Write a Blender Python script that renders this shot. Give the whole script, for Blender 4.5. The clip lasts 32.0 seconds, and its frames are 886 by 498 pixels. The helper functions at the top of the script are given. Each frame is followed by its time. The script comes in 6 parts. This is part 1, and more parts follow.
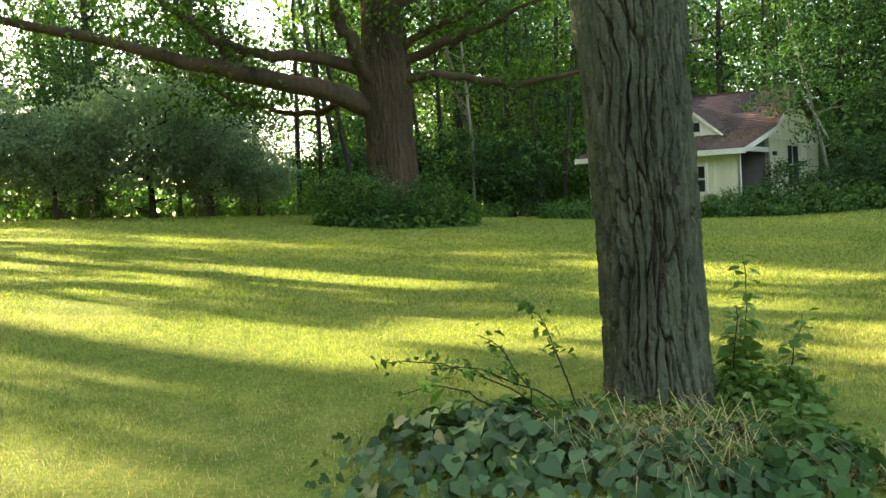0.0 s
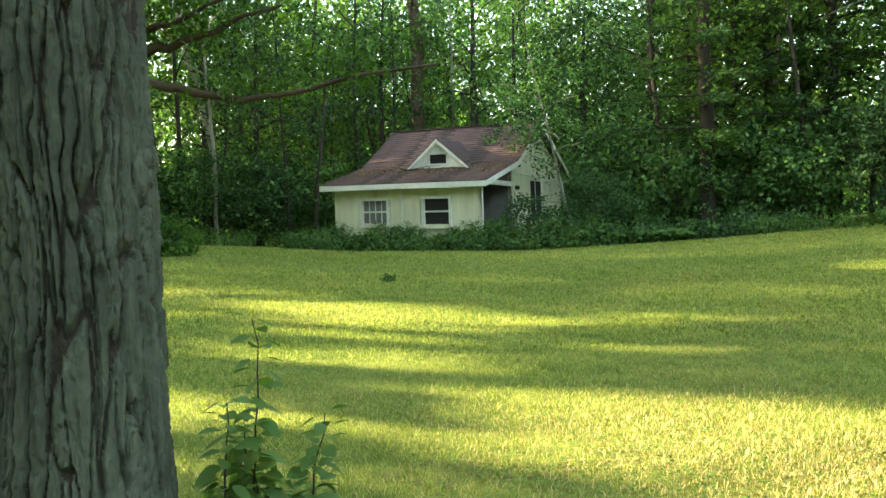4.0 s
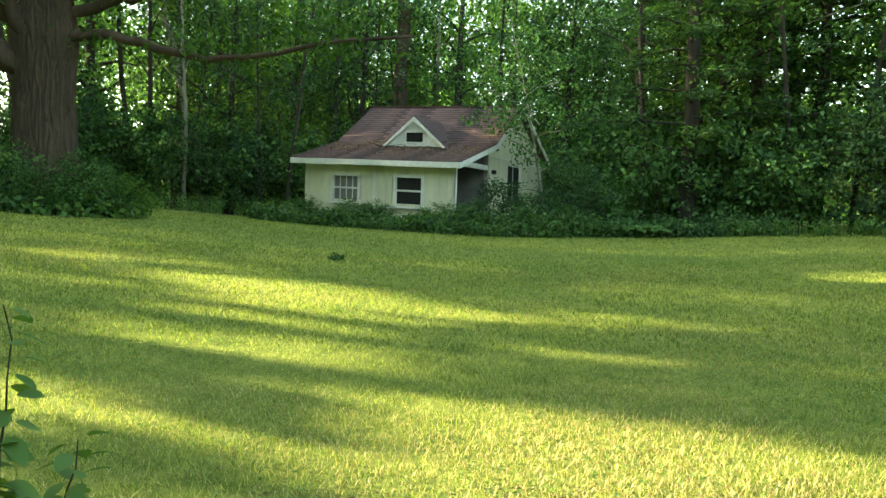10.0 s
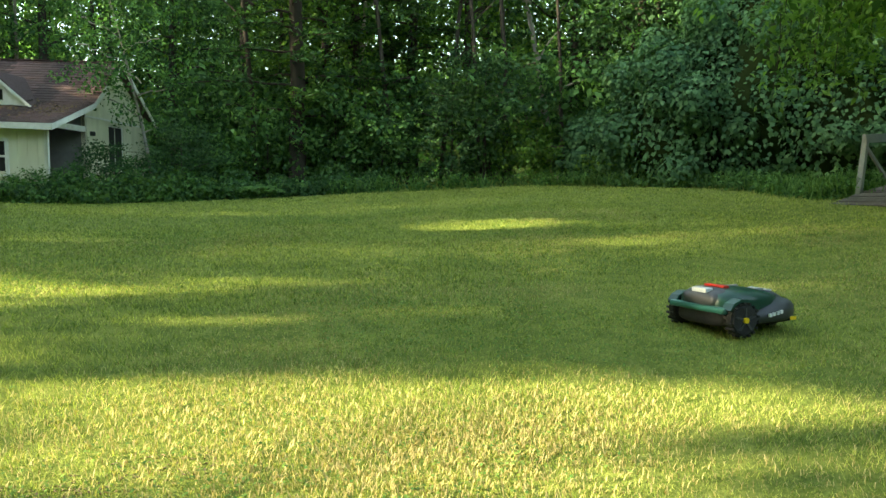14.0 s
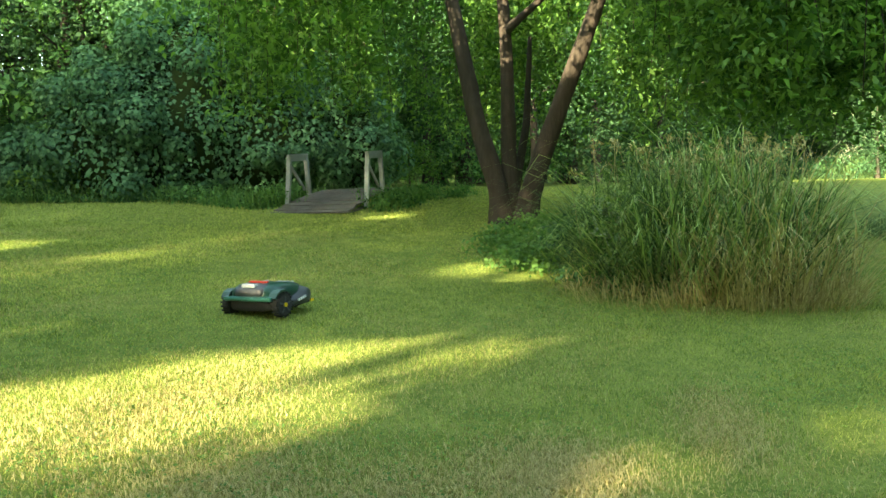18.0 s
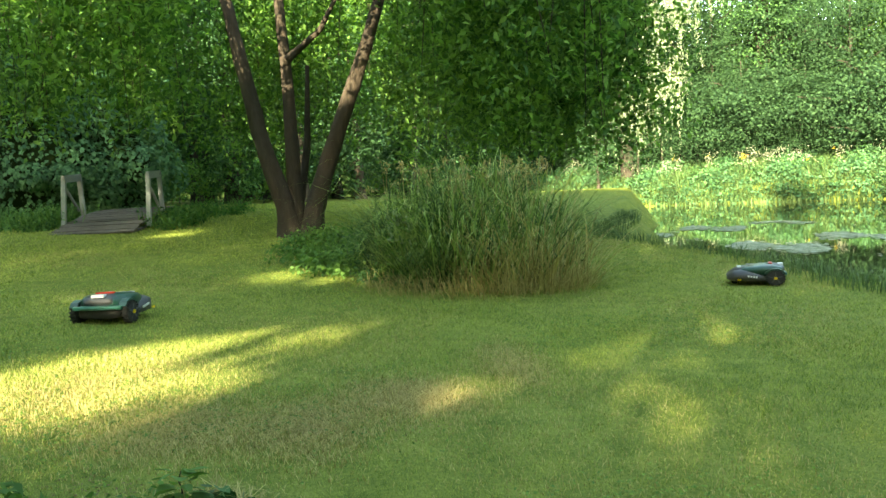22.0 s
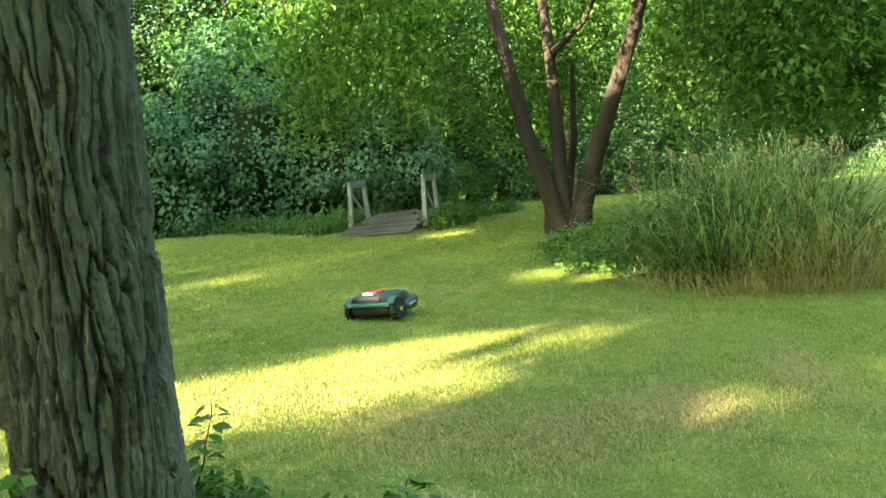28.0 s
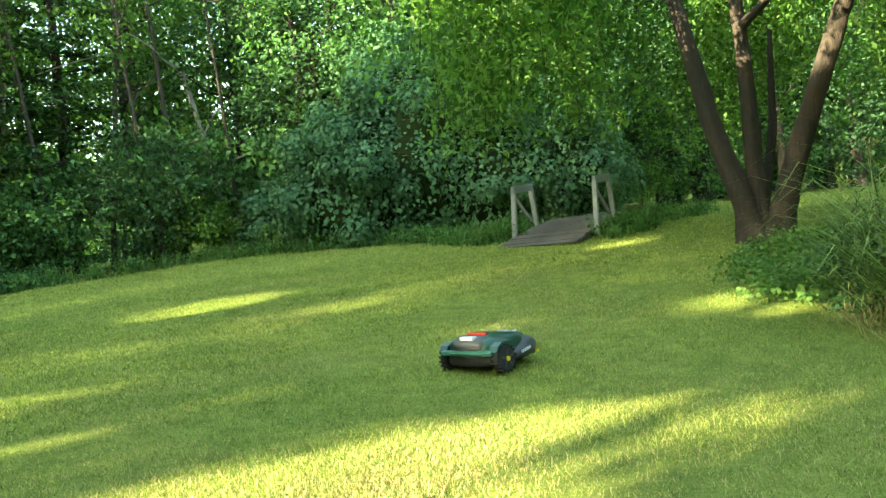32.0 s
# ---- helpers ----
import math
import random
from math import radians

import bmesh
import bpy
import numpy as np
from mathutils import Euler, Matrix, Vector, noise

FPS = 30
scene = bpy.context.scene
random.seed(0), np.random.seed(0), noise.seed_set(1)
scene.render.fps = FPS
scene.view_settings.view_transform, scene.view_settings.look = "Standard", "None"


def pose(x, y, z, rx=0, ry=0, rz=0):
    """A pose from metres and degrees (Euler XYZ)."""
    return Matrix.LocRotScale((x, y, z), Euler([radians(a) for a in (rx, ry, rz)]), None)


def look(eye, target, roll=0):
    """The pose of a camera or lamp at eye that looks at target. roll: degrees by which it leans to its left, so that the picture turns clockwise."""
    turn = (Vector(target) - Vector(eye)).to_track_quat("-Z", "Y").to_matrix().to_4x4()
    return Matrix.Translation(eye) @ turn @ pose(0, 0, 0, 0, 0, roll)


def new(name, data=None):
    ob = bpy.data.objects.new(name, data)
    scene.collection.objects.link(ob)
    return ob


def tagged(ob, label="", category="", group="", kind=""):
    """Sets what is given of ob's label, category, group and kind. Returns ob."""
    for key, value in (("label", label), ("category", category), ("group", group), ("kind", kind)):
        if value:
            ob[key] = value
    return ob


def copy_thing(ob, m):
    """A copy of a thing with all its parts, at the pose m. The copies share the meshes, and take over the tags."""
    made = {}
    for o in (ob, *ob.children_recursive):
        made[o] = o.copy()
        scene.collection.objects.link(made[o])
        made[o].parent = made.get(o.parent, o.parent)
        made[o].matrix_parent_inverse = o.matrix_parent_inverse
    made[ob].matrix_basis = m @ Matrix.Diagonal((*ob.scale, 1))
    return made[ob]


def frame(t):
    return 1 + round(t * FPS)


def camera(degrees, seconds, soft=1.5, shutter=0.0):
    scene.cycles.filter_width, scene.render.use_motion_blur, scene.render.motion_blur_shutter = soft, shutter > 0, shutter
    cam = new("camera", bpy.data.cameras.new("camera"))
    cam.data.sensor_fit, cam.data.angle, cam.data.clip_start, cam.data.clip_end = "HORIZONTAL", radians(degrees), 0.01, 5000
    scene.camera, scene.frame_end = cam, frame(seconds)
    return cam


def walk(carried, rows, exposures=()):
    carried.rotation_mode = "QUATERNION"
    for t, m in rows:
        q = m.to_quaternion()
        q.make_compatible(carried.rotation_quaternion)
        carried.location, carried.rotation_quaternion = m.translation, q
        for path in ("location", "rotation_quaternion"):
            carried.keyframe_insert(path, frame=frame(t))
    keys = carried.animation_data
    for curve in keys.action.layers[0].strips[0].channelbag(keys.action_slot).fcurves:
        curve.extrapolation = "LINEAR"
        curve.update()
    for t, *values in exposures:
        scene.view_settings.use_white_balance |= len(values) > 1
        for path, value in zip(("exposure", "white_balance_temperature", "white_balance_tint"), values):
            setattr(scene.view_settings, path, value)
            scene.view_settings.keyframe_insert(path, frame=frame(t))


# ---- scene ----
cam = camera(56.8, 32.0)
PATH = [
    (0, (2.019, 2.537, 0.844), (1.825, 4.526, 0.783), -3.1),
    (0.5, (1.949, 2.742, 0.864), (1.859, 4.739, 0.794), -3.4),
    (1, (2.007, 2.853, 0.886), (2.031, 4.852, 0.825), -3.8),
    (1.5, (2.271, 2.989, 0.905), (2.383, 4.985, 0.871), -3.4),
    (2, (2.467, 3.120, 0.901), (2.741, 5.100, 0.844), -5.1),
    (2.5, (2.710, 3.423, 0.914), (3.146, 5.373, 0.836), -2.9),
    (4.5, (3.762, 4.552, 0.793), (4.000, 6.538, 0.792), -2.2),
    (5, (3.975, 4.762, 0.783), (4.092, 6.758, 0.761), -3.2),
    (5.5, (4.032, 5.003, 0.802), (4.128, 7.000, 0.759), -3.1),
    (6, (4.076, 5.081, 0.817), (4.166, 7.079, 0.760), -2.3),
    (6.5, (4.137, 5.095, 0.808), (4.237, 7.090, 0.723), -1.8),
    (7, (4.118, 5.082, 0.816), (4.265, 7.074, 0.712), -0.6),
    (7.5, (4.129, 5.091, 0.815), (4.272, 7.082, 0.701), 0.7),
    (8, (4.105, 5.067, 0.823), (4.259, 7.057, 0.710), 1.3),
    (8.5, (4.085, 5.101, 0.822), (4.236, 7.093, 0.718), 1.2),
    (9, (4.092, 5.103, 0.819), (4.262, 7.094, 0.723), 1.3),
    (9.5, (4.074, 5.076, 0.840), (4.302, 7.062, 0.774), 1.7),
    (10, (4.081, 4.998, 0.829), (4.453, 6.962, 0.771), 1.8),
    (10.5, (4.086, 4.973, 0.837), (4.578, 6.910, 0.769), 1.3),
    (11, (4.083, 4.964, 0.832), (4.662, 6.877, 0.747), 1.1),
    (11.5, (4.090, 4.964, 0.830), (4.763, 6.844, 0.716), 0.3),
    (12, (4.128, 4.974, 0.829), (4.922, 6.805, 0.701), 0.1),
    (12.5, (4.132, 4.969, 0.832), (5.030, 6.751, 0.701), 0.2),
    (13, (4.096, 4.912, 0.848), (5.122, 6.622, 0.697), -0.2),
    (13.5, (4.021, 4.826, 0.861), (5.177, 6.450, 0.704), 0.0),
    (14, (4.007, 4.808, 0.864), (5.211, 6.399, 0.720), -0.3),
    (14.5, (3.945, 4.770, 0.877), (5.297, 6.238, 0.743), -0.3),
    (15, (3.709, 4.683, 0.937), (5.356, 5.808, 0.791), -1.4),
    (15.5, (3.469, 4.554, 0.964), (5.230, 5.489, 0.808), -0.6),
    (17.5, (2.110, 4.770, 1.035), (4.038, 5.276, 0.883), -2.1),
    (18, (1.715, 4.845, 1.023), (3.661, 5.284, 0.873), -1.9),
    (18.5, (1.309, 4.918, 1.066), (3.294, 5.101, 0.912), -1.7),
    (19, (1.060, 5.087, 1.105), (3.053, 5.099, 0.942), -2.3),
    (19.5, (0.754, 5.090, 1.113), (2.747, 5.085, 0.949), -1.9),
    (20, (0.466, 5.171, 1.121), (2.458, 5.099, 0.964), -1.9),
    (20.5, (0.253, 5.340, 1.123), (2.241, 5.193, 0.968), -3.2),
    (21, (0.036, 5.326, 1.104), (2.024, 5.178, 0.950), -2.5),
    (21.5, (-0.155, 5.352, 1.079), (1.833, 5.205, 0.929), -2.7),
    (22, (-0.177, 5.375, 1.063), (1.812, 5.223, 0.924), -3.1),
    (22.5, (-0.220, 5.319, 1.029), (1.773, 5.185, 0.914), -2.5),
    (23, (-0.266, 5.267, 1.021), (1.727, 5.133, 0.923), -2.7),
    (23.5, (-0.273, 5.261, 1.018), (1.721, 5.138, 0.928), -2.7),
    (24, (-0.280, 5.268, 1.024), (1.714, 5.148, 0.935), -3.0),
    (24.5, (-0.290, 5.282, 1.038), (1.705, 5.166, 0.964), -2.5),
    (26.5, (-0.284, 5.255, 1.036), (1.709, 5.429, 1.019), -1.2),
    (27, (-0.276, 5.199, 1.060), (1.687, 5.583, 1.044), -2.9),
    (27.5, (-0.083, 5.160, 1.012), (1.856, 5.646, 0.940), -2.5),
    (28, (0.230, 5.234, 1.006), (2.162, 5.743, 0.910), -5.4),
    (28.5, (0.630, 4.991, 1.010), (2.545, 5.562, 0.936), -2.4),
    (29, (0.978, 4.835, 0.978), (2.857, 5.521, 0.952), -3.5),
    (29.5, (1.169, 4.882, 1.011), (3.049, 5.563, 1.032), -5.2),
    (30, (1.450, 4.991, 1.019), (3.322, 5.694, 1.042), -5.9),
    (30.5, (1.787, 5.047, 1.028), (3.641, 5.796, 1.031), -5.5),
    (31, (2.089, 5.076, 1.044), (3.949, 5.811, 1.030), -6.9),
    (31.5, (2.357, 5.068, 1.072), (4.170, 5.912, 1.054), -4.4),
    (32, (2.701, 5.073, 1.109), (4.452, 6.039, 1.064), -6.6),
]
walk(cam, [(t, look(eye, target, roll)) for t, eye, target, roll in PATH],
     [(0, 3.45, 10000, 10), (2, 3.65, 9300, 7), (5, 3.5, 9500, 6), (9, 3.38, 9300, 2), (11, 3.42, 9100, 0), (14, 3.1, 8900, 0), (18, 3.5, 8900, -3), (24, 3.4, 9100, -4), (28, 3.88, 9000, -1), (32, 3.75, 8700, -5)])


# ---- light ----
SUN_AZ, SUN_EL = radians(-66.0), radians(18.5)      # azimuth from +y towards +x
SUN_DIR = Vector((math.sin(SUN_AZ) * math.cos(SUN_EL), math.cos(SUN_AZ) * math.cos(SUN_EL), math.sin(SUN_EL)))
world = bpy.data.worlds.new("world")
scene.world = world
world.use_nodes = True
wn = world.node_tree.nodes
sky = wn.new("ShaderNodeTexSky")
sky.sky_type, sky.sun_disc = "NISHITA", False
sky.sun_elevation, sky.sun_rotation = SUN_EL, SUN_AZ
world.node_tree.links.new(sky.outputs[0], wn["Background"].inputs[0])
wn["Background"].inputs[1].default_value = 0.15
sun = new("sun", bpy.data.lights.new("sun", "SUN"))
sun.data.energy, sun.data.angle, sun.data.color = 4.2, radians(0.6), (1.0, 0.935, 0.83)
sun.matrix_world = look(SUN_DIR * 100, (0, 0, 0))


# ---- materials ----
def material(name, base, dark, scale=8.0, rough=0.75, bump=0.3, bump_scale=None, metal=0.0, detail=6.0, stretch=(1, 1, 1), leaf=0.0, spec=0.4,
             island=0.0, large=0.6):
    """Colour between two tones by noise at two scales, with a fine relief. leaf: the share of light that passes through."""
    m = bpy.data.materials.new(name)
    m.use_nodes = True
    nt = m.node_tree
    n, l = nt.nodes, nt.links
    b = n["Principled BSDF"]
    b.inputs["Roughness"].default_value, b.inputs["Metallic"].default_value = rough, metal
    b.inputs["Specular IOR Level"].default_value = spec
    co, mp = n.new("ShaderNodeTexCoord"), n.new("ShaderNodeMapping")
    mp.inputs["Scale"].default_value = stretch
    l.new(co.outputs["Object"], mp.inputs["Vector"])
    fine, wide, mix, ramp = n.new("ShaderNodeTexNoise"), n.new("ShaderNodeTexNoise"), n.new("ShaderNodeMix"), n.new("ShaderNodeMix")
    fine.inputs["Scale"].default_value, fine.inputs["Detail"].default_value = scale, detail
    wide.inputs["Scale"].default_value, wide.inputs["Detail"].default_value = scale * 0.11, 3.0
    for t in (fine, wide):
        l.new(mp.outputs[0], t.inputs["Vector"])
    mix.inputs["Factor"].default_value = large
    l.new(fine.outputs["Fac"], mix.inputs["A"])
    l.new(wide.outputs["Fac"], mix.inputs["B"])
    out = mix.outputs["Result"]
    if island:
        geo, add = n.new("ShaderNodeNewGeometry"), n.new("ShaderNodeMix")
        add.inputs["Factor"].default_value = island
        l.new(out, add.inputs["A"])
        l.new(geo.outputs["Random Per Island"], add.inputs["B"])
        out = add.outputs["Result"]
    sharp = n.new("ShaderNodeMapRange")
    sharp.inputs["From Min"].default_value, sharp.inputs["From Max"].default_value = 0.3, 0.7
    l.new(out, sharp.inputs["Value"])
    ramp.data_type = "RGBA"
    ramp.inputs["A"].default_value, ramp.inputs["B"].default_value = (*dark, 1), (*base, 1)
    l.new(sharp.outputs[0], ramp.inputs["Factor"])
    colour = ramp.outputs["Result"]
    l.new(colour, b.inputs["Base Color"])
    if bump:
        bp, bt = n.new("ShaderNodeBump"), n.new("ShaderNodeTexNoise")
        bt.inputs["Scale"].default_value, bt.inputs["Detail"].default_value = bump_scale or scale * 3, 6.0
        l.new(mp.outputs[0], bt.inputs["Vector"])
        bp.inputs["Strength"].default_value, bp.inputs["Distance"].default_value = bump, 0.02
        l.new(bt.outputs["Fac"], bp.inputs["Height"])
        l.new(bp.outputs[0], b.inputs["Normal"])
    if leaf:
        tr, ms, tint = n.new("ShaderNodeBsdfTranslucent"), n.new("ShaderNodeMixShader"), n.new("ShaderNodeMix")
        tint.data_type, tint.blend_type = "RGBA", "MULTIPLY"
        tint.inputs["Factor"].default_value, tint.inputs["B"].default_value = 1.0, (1.15, 1.32, 0.58, 1)
        l.new(colour, tint.inputs["A"])
        l.new(tint.outputs["Result"], tr.inputs["Color"])
        ms.inputs["Fac"].default_value = leaf
        l.new(b.outputs[0], ms.inputs[1])
        l.new(tr.outputs[0], ms.inputs[2])
        l.new(ms.outputs[0], n["Material Output"].inputs["Surface"])
    return m


LAWN = material("lawn_soil", (0.24, 0.265, 0.06), (0.06, 0.1, 0.015), 34.0, 0.9, 0.9, 90.0, large=0.45, spec=0.1)
GRASS = material("grass_blade", (0.37, 0.405, 0.122), (0.078, 0.132, 0.02), 3.0, 0.55, 0, leaf=0.35, island=0.65, large=0.5, spec=0.12)
STRAW = material("dry_grass", (0.5, 0.41, 0.2), (0.26, 0.21, 0.09), 3.0, 0.8, 0, leaf=0.25, island=0.5, spec=0.15)
CLOVER = material("clover_leaf", (0.17, 0.27, 0.06), (0.06, 0.14, 0.035), 2.0, 0.6, 0, leaf=0.3, island=0.5, spec=0.15)
BARK_NEAR = material("grey_bark", (0.138, 0.15, 0.104), (0.048, 0.052, 0.037), 18.0, 0.95, 0.9, 55.0, stretch=(1, 1, 0.4), spec=0.12)
BARK_CRACK_SHADE = material("brown_inner_bark_shade", (0.08, 0.064, 0.048), (0.034, 0.027, 0.021), 22.0, 0.95, 0.8, 60.0, stretch=(1, 1, 0.35), spec=0.1)
BARK_OAK = material("dark_oak_bark", (0.115, 0.08, 0.054), (0.034, 0.025, 0.018), 9.0, 0.95, 0.8, 30.0, stretch=(1, 1, 0.25), spec=0.15)
BARK_RED = material("reddish_bark", (0.062, 0.048, 0.036), (0.02, 0.016, 0.013), 18.0, 0.95, 1.0, 45.0, stretch=(1, 1, 0.22), spec=0.15)
BARK_PALE = material("pale_bark", (0.3, 0.28, 0.23), (0.14, 0.125, 0.1), 6.0, 0.9, 0.5, 30.0, stretch=(1, 1, 0.3), spec=0.15)
BARK_WOOD = material("woodland_bark", (0.06, 0.05, 0.038), (0.028, 0.024, 0.019), 6.0, 0.95, 0.6, 30.0, stretch=(1, 1, 0.25), spec=0.15)
LEAF_OAK = material("oak_leaf", (0.070, 0.150, 0.030), (0.030, 0.072, 0.017), 0.6, 0.6, 0, spec=0.1, leaf=0.42, island=0.55)
LEAF_WOOD = material("woodland_leaf", (0.115, 0.248, 0.082), (0.028, 0.078, 0.031), 0.3, 0.65, 0, spec=0.1, leaf=0.42, island=0.5)
LEAF_BLUE = material("bluish_leaf", (0.066, 0.142, 0.062), (0.022, 0.058, 0.028), 0.4, 0.65, 0, spec=0.1, leaf=0.4, island=0.5)
LEAF_BANK = material("bank_tree_leaf", (0.046, 0.098, 0.04), (0.014, 0.038, 0.019), 0.35, 0.65, 0, spec=0.1, leaf=0.3, island=0.35)
LEAF_SAGE = material("sage_leaf", (0.27, 0.36, 0.27), (0.13, 0.2, 0.14), 0.4, 0.65, 0, spec=0.1, leaf=0.4, island=0.5)
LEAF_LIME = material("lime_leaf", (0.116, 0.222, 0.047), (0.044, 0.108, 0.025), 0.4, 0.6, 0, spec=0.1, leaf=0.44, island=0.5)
LEAF_VINE = material("vine_leaf", (0.095, 0.205, 0.095), (0.034, 0.095, 0.046), 0.7, 0.6, 0, spec=0.1, leaf=0.28, island=0.5)
LEAF_CHERRY = material("weeping_leaf", (0.14, 0.262, 0.068), (0.038, 0.1, 0.026), 0.6, 0.6, 0, spec=0.1, leaf=0.5, island=0.75)
LEAF_WILLOW = material("pale_willow_leaf", (0.36, 0.42, 0.28), (0.2, 0.26, 0.16), 0.6, 0.55, 0, spec=0.1, leaf=0.15, island=0.5)
REED_CLUMP = material("clump_blade", (0.26, 0.35, 0.12), (0.045, 0.09, 0.028), 1.5, 0.6, 0, leaf=0.3, island=0.8, spec=0.15)
LEAF_HEART = material("grey_green_vine_leaf", (0.07, 0.14, 0.055), (0.03, 0.07, 0.028), 5.0, 0.55, 0, spec=0.3, leaf=0.2, island=0.55)
LEAF_IVY = material("ground_cover_leaf", (0.066, 0.150, 0.052), (0.026, 0.072, 0.028), 1.5, 0.5, 0, spec=0.1, leaf=0.25, island=0.6)
LEAF_FERN = material("fern_frond", (0.114, 0.220, 0.057), (0.053, 0.120, 0.034), 1.5, 0.55, 0, spec=0.1, leaf=0.35, island=0.5)
REED = material("reed_blade", (0.09, 0.15, 0.045), (0.035, 0.075, 0.022), 0.25, 0.7, 0, leaf=0.2, island=0.6)
FLOWER = material("white_wildflower", (0.5, 0.5, 0.4), (0.3, 0.32, 0.22), 3.0, 0.7, 0, leaf=0.2)
YELLOW = material("yellow_wildflower", (0.75, 0.55, 0.04), (0.6, 0.4, 0.03), 3.0, 0.7, 0, leaf=0.2)
SOIL = material("leaf_litter", (0.3, 0.21, 0.12), (0.13, 0.09, 0.05), 25.0, 0.95, 0.8, 90.0)
# near-black tone that stands in for shade inside foliage and woods
SHADE = material("shade_dark_fill", (0.03, 0.05, 0.016), (0.012, 0.02, 0.008), 3.0, 1.0, 0.8, 12.0, spec=0.0)
WALL = material("weathered_cream_paint", (0.74, 0.72, 0.52), (0.5, 0.48, 0.33), 3.0, 0.75, 0.25, 40.0, stretch=(1, 1, 0.25), large=0.4)
TRIM = material("peeling_white_trim", (0.78, 0.78, 0.7), (0.52, 0.52, 0.44), 7.0, 0.7, 0.25, 40.0)
SHINGLE = material("maroon_shingle", (0.135, 0.075, 0.066), (0.055, 0.033, 0.03), 5.0, 0.9, 0.4, 120.0, island=0.55)
MOSS = material("roof_debris", (0.2, 0.13, 0.06), (0.09, 0.06, 0.03), 14.0, 0.95, 0, leaf=0.1, island=0.7)
DARK = material("dark_interior", (0.02, 0.02, 0.018), (0.01, 0.01, 0.009), 3.0, 0.9, 0)
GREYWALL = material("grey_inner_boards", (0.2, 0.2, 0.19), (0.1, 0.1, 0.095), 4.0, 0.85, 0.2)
PLANK = material("weathered_plank", (0.125, 0.108, 0.09), (0.05, 0.044, 0.037), 6.0, 0.9, 0.5, 50.0, stretch=(0.25, 1, 1))
POST = material("grey_post_paint", (0.33, 0.34, 0.31), (0.19, 0.2, 0.18), 9.0, 0.85, 0.4, 40.0)
GREEN_SHELL = material("dark_green_plastic", (0.004, 0.048, 0.031), (0.003, 0.04, 0.026), 20.0, 0.32, 0.03, spec=0.5)
TEAL_SHELL = material("light_teal_plastic", (0.02, 0.13, 0.1), (0.016, 0.11, 0.085), 20.0, 0.35, 0.03, spec=0.5)
GREY_SHELL = material("charcoal_plastic", (0.04, 0.043, 0.048), (0.03, 0.033, 0.037), 20.0, 0.5, 0.03, spec=0.5)
SILVER_SHELL = material("silver_plastic", (0.24, 0.26, 0.26), (0.2, 0.21, 0.21), 20.0, 0.35, 0.03, spec=0.5)
RUBBER = material("black_rubber", (0.022, 0.022, 0.022), (0.012, 0.012, 0.012), 30.0, 0.85, 0.3)
RED = material("red_button_plastic", (0.6, 0.03, 0.015), (0.5, 0.025, 0.012), 10.0, 0.4, 0)
LABEL = material("yellow_label", (0.75, 0.5, 0.02), (0.7, 0.45, 0.02), 10.0, 0.5, 0)
PRINT = material("pale_print", (0.55, 0.58, 0.58), (0.5, 0.52, 0.52), 10.0, 0.5, 0)

GLASS = bpy.data.materials.new("window_glass")
GLASS.use_nodes = True
_b = GLASS.node_tree.nodes["Principled BSDF"]
_b.inputs["Base Color"].default_value, _b.inputs["Roughness"].default_value = (0.05, 0.055, 0.05, 1), 0.08
_b.inputs["Transmission Weight"].default_value = 0.5

WATER = bpy.data.materials.new("pond_water")
WATER.use_nodes = True
_n, _l = WATER.node_tree.nodes, WATER.node_tree.links
_b = _n["Principled BSDF"]
_b.inputs["Base Color"].default_value, _b.inputs["Roughness"].default_value = (0.012, 0.018, 0.008, 1), 0.03
_b.inputs["Specular IOR Level"].default_value = 0.7
_t, _p, _c = _n.new("ShaderNodeTexNoise"), _n.new("ShaderNodeBump"), _n.new("ShaderNodeTexCoord")
_t.inputs["Scale"].default_value, _p.inputs["Strength"].default_value, _p.inputs["Distance"].default_value = 1.6, 0.025, 0.02
_l.new(_c.outputs["Object"], _t.inputs["Vector"])
_l.new(_t.outputs["Fac"], _p.inputs["Height"])
_l.new(_p.outputs[0], _b.inputs["Normal"])
SCUM = material("duckweed", (0.36, 0.38, 0.27), (0.14, 0.18, 0.08), 5.0, 0.8, 0.2, island=0.5)


# ---- building tools ----
rng = np.random.default_rng(7)


def link_mesh(name, verts, faces, mat, parent=None, smooth=False, label=""):
    """One mesh object from arrays: verts (n, 3), faces (m, 3) or (m, 4), or a list of such face arrays."""
    me = bpy.data.meshes.new(name)
    verts = np.asarray(verts, np.float32)
    groups = faces if isinstance(faces, list) else [faces]
    groups = [np.asarray(g, np.int32) for g in groups if len(g)]
    loops = np.concatenate([g.ravel() for g in groups])
    totals = np.concatenate([np.full(len(g), g.shape[1], np.int32) for g in groups])
    starts = np.concatenate([[0], np.cumsum(totals)[:-1]]).astype(np.int32)
    me.vertices.add(len(verts)), me.loops.add(len(loops)), me.polygons.add(len(totals))
    me.vertices.foreach_set("co", verts.ravel())
    me.loops.foreach_set("vertex_index", loops)
    me.polygons.foreach_set("loop_start", starts)
    me.polygons.foreach_set("loop_total", totals)
    if smooth:
        me.polygons.foreach_set("use_smooth", np.ones(len(totals), bool))
    me.update(calc_edges=True)
    me.materials.append(mat)
    ob = new(name, me)
    ob.parent = parent
    return tagged(ob, label)


